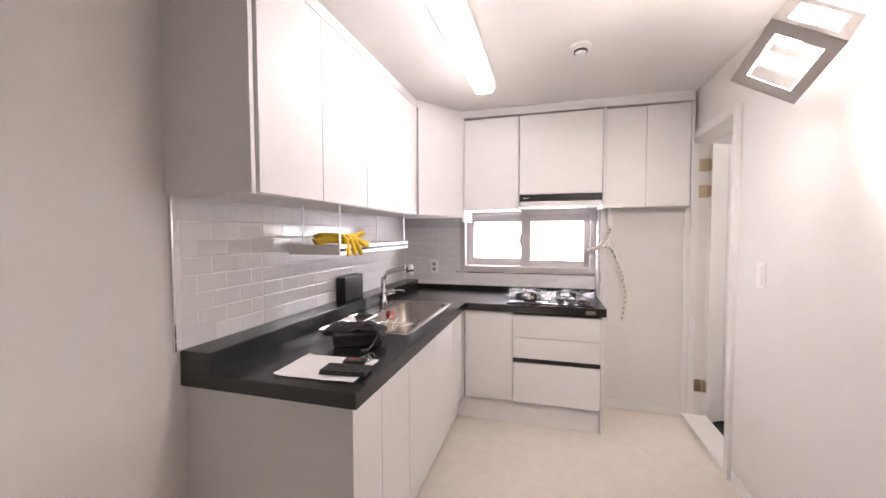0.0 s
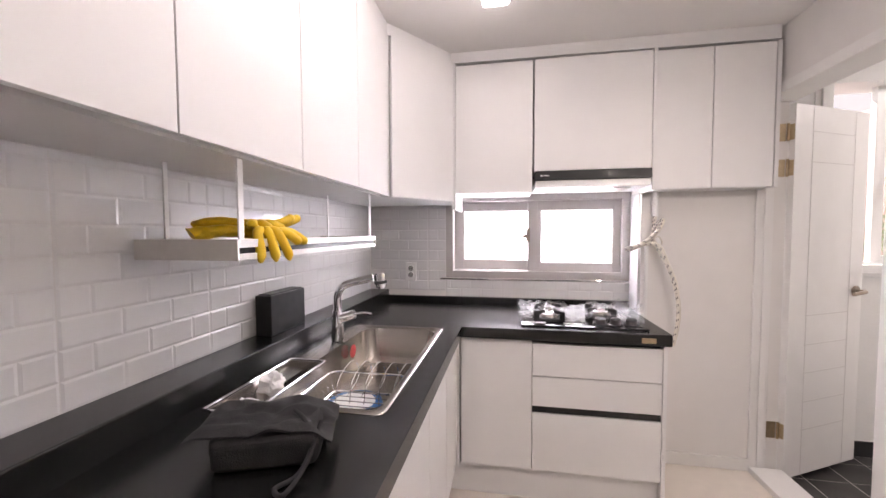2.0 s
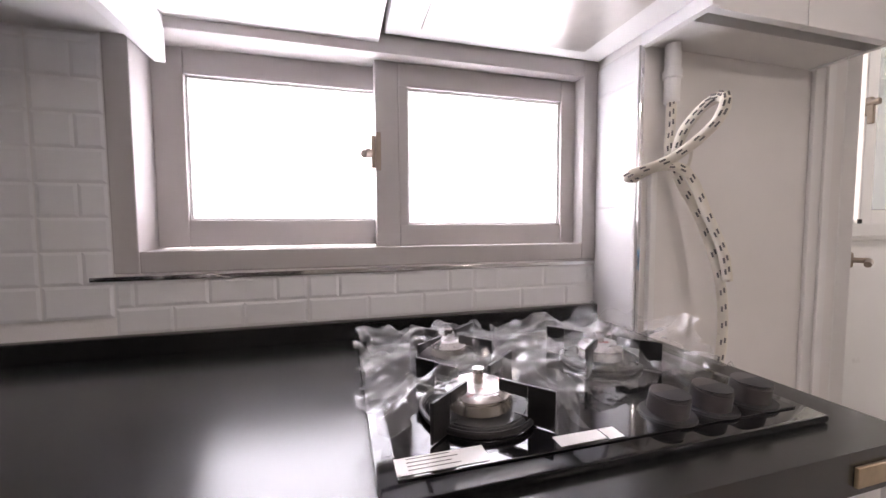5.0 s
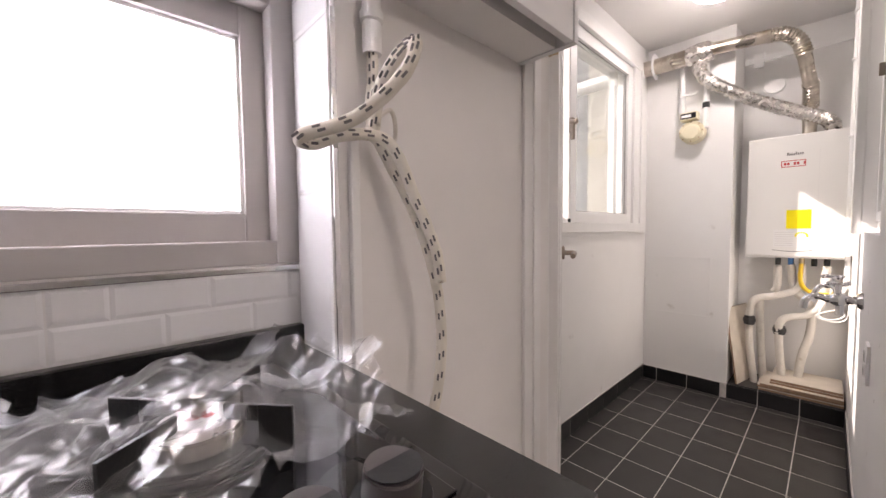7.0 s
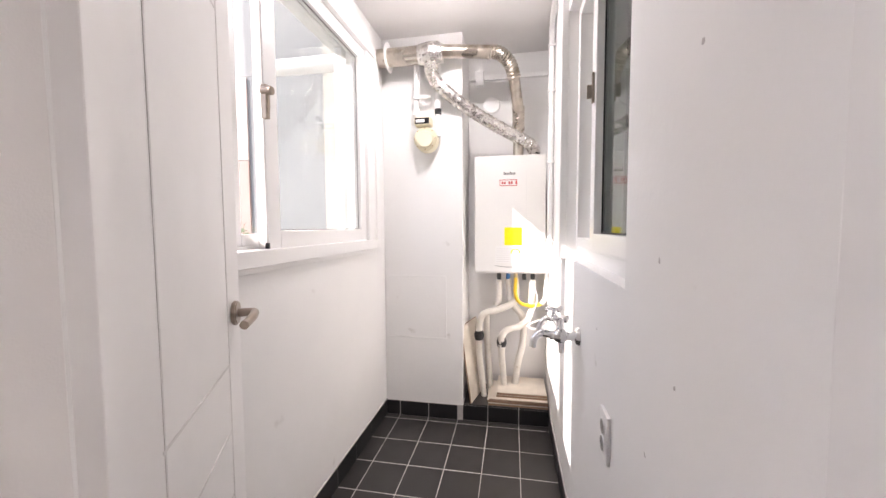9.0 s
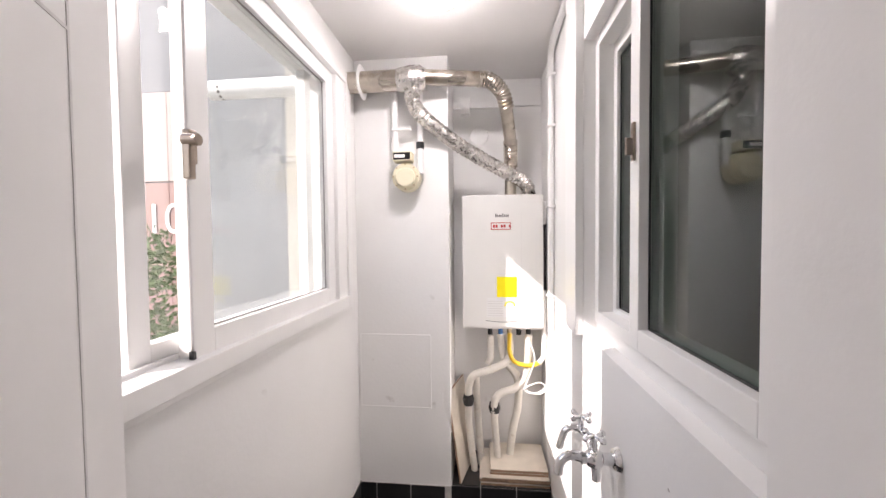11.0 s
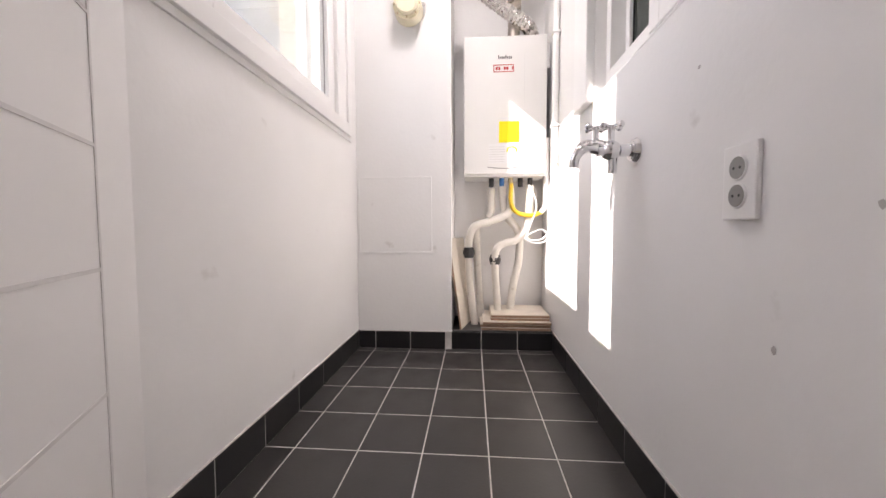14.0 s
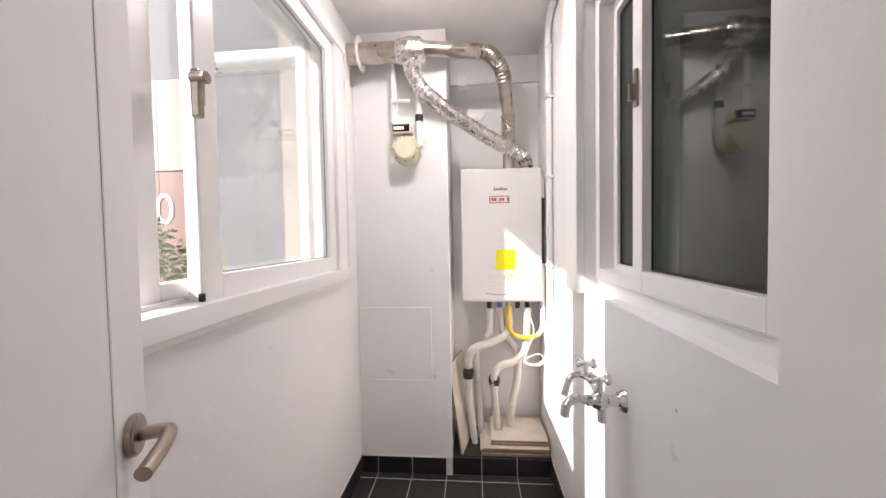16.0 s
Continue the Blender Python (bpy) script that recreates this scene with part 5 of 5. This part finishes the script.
# ---- outside the utility window ----
structure("ground", box(-400, -400, -3.4, 400, 400, -3.2), EARTH, "flat grey ground outside")
hs = thing("neighbour_house", "cream rendered wing standing beside the window", "building")
part("wall", box(4.95, 0.4, -3.2, 6.6, 0.95, 6.0), FACADE2, hs)
part("roof", box(4.85, 0.38, 6.0, 6.7, 1.05, 6.15), FACADE, hs)
nb = thing("apartment_building", "pale building with brown-red cladding and white numerals", "building")
part("wall", box(7.03, 1.0, 3.46, 13, 13, 9.5), FACADE, nb)
part("roof", box(6.9, 0.9, 9.5, 13.2, 13.1, 9.7), FACADE, nb)
part("core_wall", box(7.03, 1.0, -3.2, 13, 13, 3.455), FACADE, nb)
for k in range(19):
    y = 3.3 + k * 0.5
    part("panel", box(7.0, y, 2.22, 7.028, y + 0.494, 3.44, 0.003), PANELP, nb)
    part("panel", box(7.0, y, -3.2, 7.028, y + 0.494, 2.2, 0.003), PANELR, nb)
writing("10", 0.6, PVC, nb, pose(6.99, 3.88, 1.68, 90, 0, -90), "numerals")
fo = thing("flue_terminal", "white perforated flue pipe end outside the window", "flue")
part("pipe", cyl((4.16, UYL + 0.2, 2.205), (4.16, UYL + 0.75, 2.205), 0.05, seg=28), PVC, fo, smooth=True)
for k in range(12):
    a = k * math.tau / 12
    part("slot", cyl((4.16 + 0.0495 * math.cos(a), UYL + 0.68, 2.205 + 0.0495 * math.sin(a)), (4.16 + 0.051 * math.cos(a), UYL + 0.68, 2.205 + 0.051 * math.sin(a)), 0.008, seg=8), DARKINK, fo)


def tree(x, y, base, top, spread, label, seed):
    rnd = random.Random(seed)
    t = thing("tree", label, "tree", "trees outside the window")
    part("trunk", tube([(x, y, base), (x + 0.05, y, base + (top - base) * 0.4), (x - 0.04, y + 0.05, top - 0.4)], [0.09 - 0.07 * i / 16 for i in range(17)], 10, 8), BARK, t, smooth=True)
    verts, faces = [], []
    for k in range(2600):
        while True:
            p = Vector((rnd.uniform(-1, 1), rnd.uniform(-1, 1), rnd.uniform(-1, 1)))
            if p.length < 1 and noise.noise(p * 2.4 + Vector((seed, 0, 0))) > -0.12:
                break
        c = Vector((x + p.x * spread, y + p.y * spread, top - 0.9 + p.z * 1.0))
        d = Vector((rnd.gauss(0, 1), rnd.gauss(0, 1), rnd.gauss(0, 1))).normalized()
        e = d.orthogonal().normalized()
        s = rnd.uniform(0.03, 0.06)
        i = len(verts)
        verts += [c - d * s, c + e * s * 0.5 + d.cross(e) * s * 0.15, c + d * s, c - e * s * 0.5 + d.cross(e) * s * 0.15]
        faces.append((i, i + 1, i + 2, i + 3))
    me = bpy.data.meshes.new("crown")
    me.from_pydata([tuple(v) for v in verts], [], faces)
    me.materials.append(LEAF)
    ob = new("crown", me)
    ob.parent = t


tree(5.55, 2.85, -3.2, 1.5, 0.6, "small leafy green tree outside the window", 3)

# ---- wall tiles: embossed bricks in panels ----
def brick_mesh(name, w, h, t=0.004, bev=0.007):
    """One tile brick with a sloped margin, face towards -y."""
    me = bpy.data.meshes.new(name)
    o = [(0, 0, 0), (w, 0, 0), (w, 0, h), (0, 0, h)]
    i = [(bev, -t, bev), (w - bev, -t, bev), (w - bev, -t, h - bev), (bev, -t, h - bev)]
    me.from_pydata(o + i, [], [(4, 5, 6, 7), (0, 1, 5, 4), (1, 2, 6, 5), (2, 3, 7, 6), (3, 0, 4, 7)])
    me.materials.append(TILEW)
    return me


BRICKS = {}
def lay(parent, m, length, height, panel=0.4, bw=0.4 / 3, bh=0.067, off=0.0):
    """Bricks over a wall area from its lower left corner m, in panels with an open joint."""
    rows = int(math.ceil(height / bh))
    for r in range(rows):
        h = min(bh, height - r * bh)
        if h < 0.012:
            continue
        x = 0.0
        while x < length - 0.004:
            end = min(length, (math.floor((x + off) / panel + 1e-6) + 1) * panel - off)
            inner = x + off - math.floor((x + off) / panel + 1e-6) * panel
            w = bw / 2 if (r % 2 and inner < 1e-6) else bw
            if x == 0.0 and off:
                w = bw - (inner + (bw / 2 if r % 2 else 0)) % bw
            w = min(w, end - x)
            if w > 0.01:
                g = 0.0026 if abs(x + w - end) < 1e-6 and end < length else 0.0008
                key = (round(w - g, 4), round(h - 0.0008, 4))
                if key not in BRICKS:
                    BRICKS[key] = brick_mesh("brick", key[0], key[1], 0.0015, min(0.006, key[0] * 0.3, key[1] * 0.3))
                ob = new("brick", BRICKS[key])
                ob.parent = parent
                ob.matrix_local = m @ Matrix.Translation((x, 0, r * bh))
            x += w


tw = tagged(new("wall_tiles_west"), "white glazed embossed brick-pattern wall tiles", "wall tiles", "", "structure")
part("grout_bed", box(LX, -2.24, 0.932, LX + 0.004, FY, UB), GROUTW, tw)
lay(tw, pose(LX + 0.004, -2.24, 0.933, 0, 0, 90), 2.205, UB - 0.934, off=0.37)
part("edge_strip", box(LX, -2.247, 0.932, LX + 0.012, -2.2405, UB, 0.001), CHROME, tw)
tn = tagged(new("wall_tiles_north"), "white glazed embossed brick-pattern wall tiles", "wall tiles", "", "structure")
part("grout_bed", box(LX + 0.011, FY - 0.003, 0.932, WX0, FY, UB), GROUTW, tn)
lay(tn, pose(LX + 0.012, FY - 0.003, 0.933), WX0 - LX - 0.014, UB - 0.934)
part("grout_bed", box(WX0, FY - 0.003, 0.896, WX1, FY, 1.006), GROUTW, tn)
lay(tn, pose(WX0, FY - 0.003, 0.8965), WX1 - WX0, 0.109, bh=0.0545, off=0.034)
part("grout_bed", box(1.5525, NY, 0.856, 1.56, FY - 0.004, FB), GROUTW, tn)
lay(tn, pose(1.5525, FY - 0.004, 0.858, 0, 0, -90), FY - NY - 0.004, FB - 0.862, bh=0.3, bw=0.3)

# ---- utility floor tiles and skirting ----
def tile_mesh(name, w, d, t, material, bev=0.0008):
    me = bpy.data.meshes.new(name)
    o = [(0, 0, 0), (w, 0, 0), (w, d, 0), (0, d, 0)]
    m = [(0, 0, t - bev), (w, 0, t - bev), (w, d, t - bev), (0, d, t - bev)]
    i = [(bev, bev, t), (w - bev, bev, t), (w - bev, d - bev, t), (bev, d - bev, t)]
    fs = [(8, 9, 10, 11)]
    for k in range(4):
        n = (k + 1) % 4
        fs += [(k, n, 4 + n, 4 + k), (4 + k, 4 + n, 8 + n, 8 + k)]
    me.from_pydata(o + m + i, [], fs)
    me.materials.append(material)
    return me


ft = tagged(new("floor_tiles"), "matt charcoal square floor tiles with white joints", "floor tiles", "", "structure")
TILES = {}
def tile(parent, name, m, w, d, t, material):
    key = (name, round(w, 4), round(d, 4))
    if key not in TILES:
        TILES[key] = tile_mesh(name, w, d, t, material)
    ob = new(name, TILES[key])
    ob.parent = parent
    ob.matrix_local = m


ys = [UYR, -0.688, -0.495, -0.302, -0.110, 0.083, UYL]
xs = [UX1 - 0.022, 4.22] + [3.985 - 0.218 * k for k in range(0, 9)] + [UX0 + 0.012]
xs = sorted(x for x in xs if x >= UX0 + 0.012)
for x0, x1 in zip(xs, xs[1:]):
    for y0, y1 in zip(ys, ys[1:]):
        tile(ft, "tile", Matrix.Translation((x0 + 0.003, y0 + 0.002, UF - 0.004)), x1 - x0 - 0.006, y1 - y0 - 0.004, 0.004, TILEK)
sk = tagged(new("skirting_tiles"), "glossy black skirting tiles with white joints", "skirting tiles", "", "structure")
SH = 0.099
for y0, y1 in zip(ys, ys[1:]):
    tile(sk, "tile", pose(UX1 - (0.022 if y1 < -0.3 else 0.03), y1 - 0.0015, UF + 0.001) @ Matrix.Rotation(radians(-90), 4, "Z") @ Matrix.Rotation(radians(90), 4, "X"), y1 - y0 - 0.004, SH - 0.005, 0.007, TILEB)
for x0, x1 in zip(xs, xs[1:]):
    tile(sk, "tile", pose(x0 + 0.0015, UYL, UF + 0.001, 90), x1 - x0 - 0.004, SH - 0.001, 0.007, TILEB)
    tile(sk, "tile", pose(x1 - 0.0015, UYR, UF + 0.001, 90, 0, 180), x1 - x0 - 0.004, SH - 0.001, 0.007, TILEB)
part("joint_strip", box(UX0 + 0.012, UYL - 0.0058, UF, UX1 - 0.03, UYL, UF + SH + 0.003), GROUT, sk)
part("joint_strip", box(UX0 + 0.012, UYR, UF, UX1 - 0.03, UYR + 0.0058, UF + SH + 0.003), GROUT, sk)
part("joint_strip", box(UX1 - 0.0358, -0.335, UF, UX1 - 0.03, UYL, UF + SH - 0.001), GROUT, sk)
for y0, y1 in zip(ys, ys[1:]):
    if y1 < -0.2:
        for x0, x1 in ((UX1 - 0.022, 4.46), (4.462, 4.618)):
            tile(ft, "tile", Matrix.Translation((x0 + 0.002, y0 + 0.002, 0.0365)), x1 - x0 - 0.004, min(y1, -0.337) - y0 - 0.004, 0.0075, TILEK)

# ---- nicks and scuffs on the plaster ----
rs = random.Random(4)
for x, z in ((2.62, 1.13), (2.55, 0.95), (2.72, 0.62), (2.5, 1.42), (2.66, 0.78), (2.42, 1.6), (3.05, 0.9), (2.85, 0.42)):
    b = bmesh.new()
    bmesh.ops.create_icosphere(b, subdivisions=1, radius=0.004)
    for v in b.verts:
        v.co = Vector((x + v.co.x * rs.uniform(0.5, 1.6), UYR + v.co.y * 0.12, z + v.co.z * rs.uniform(0.8, 2.2)))
    structure("trim_scuff", b, FRAMEG, "small chip in the painted plaster")

# ---- pink cloth on the utility floor by the door ----
b = bmesh.new()
bmesh.ops.create_grid(b, x_segments=22, y_segments=18, size=0.5)
for v in b.verts:
    x, y = v.co.x * 0.15, v.co.y * 0.12
    v.co = Vector((2.45 + x + 0.015 * noise.noise(Vector((x * 30, y * 30, 7))), -0.385 + y, UF + 0.004 + 0.022 * abs(noise.noise(Vector((x * 22, y * 22, 1)))) + 0.004))
bmesh.ops.solidify(b, geom=b.faces[:], thickness=0.003)
PINK = mat("pink_cloth", (0.75, 0.24, 0.34), 0.85, grain=0.1, gscale=40, bump=0.3, bscale=200)
tagged(part("cleaning_cloth", b, PINK, smooth=True), "crumpled pink cleaning cloth on the tiled floor", "cloth")
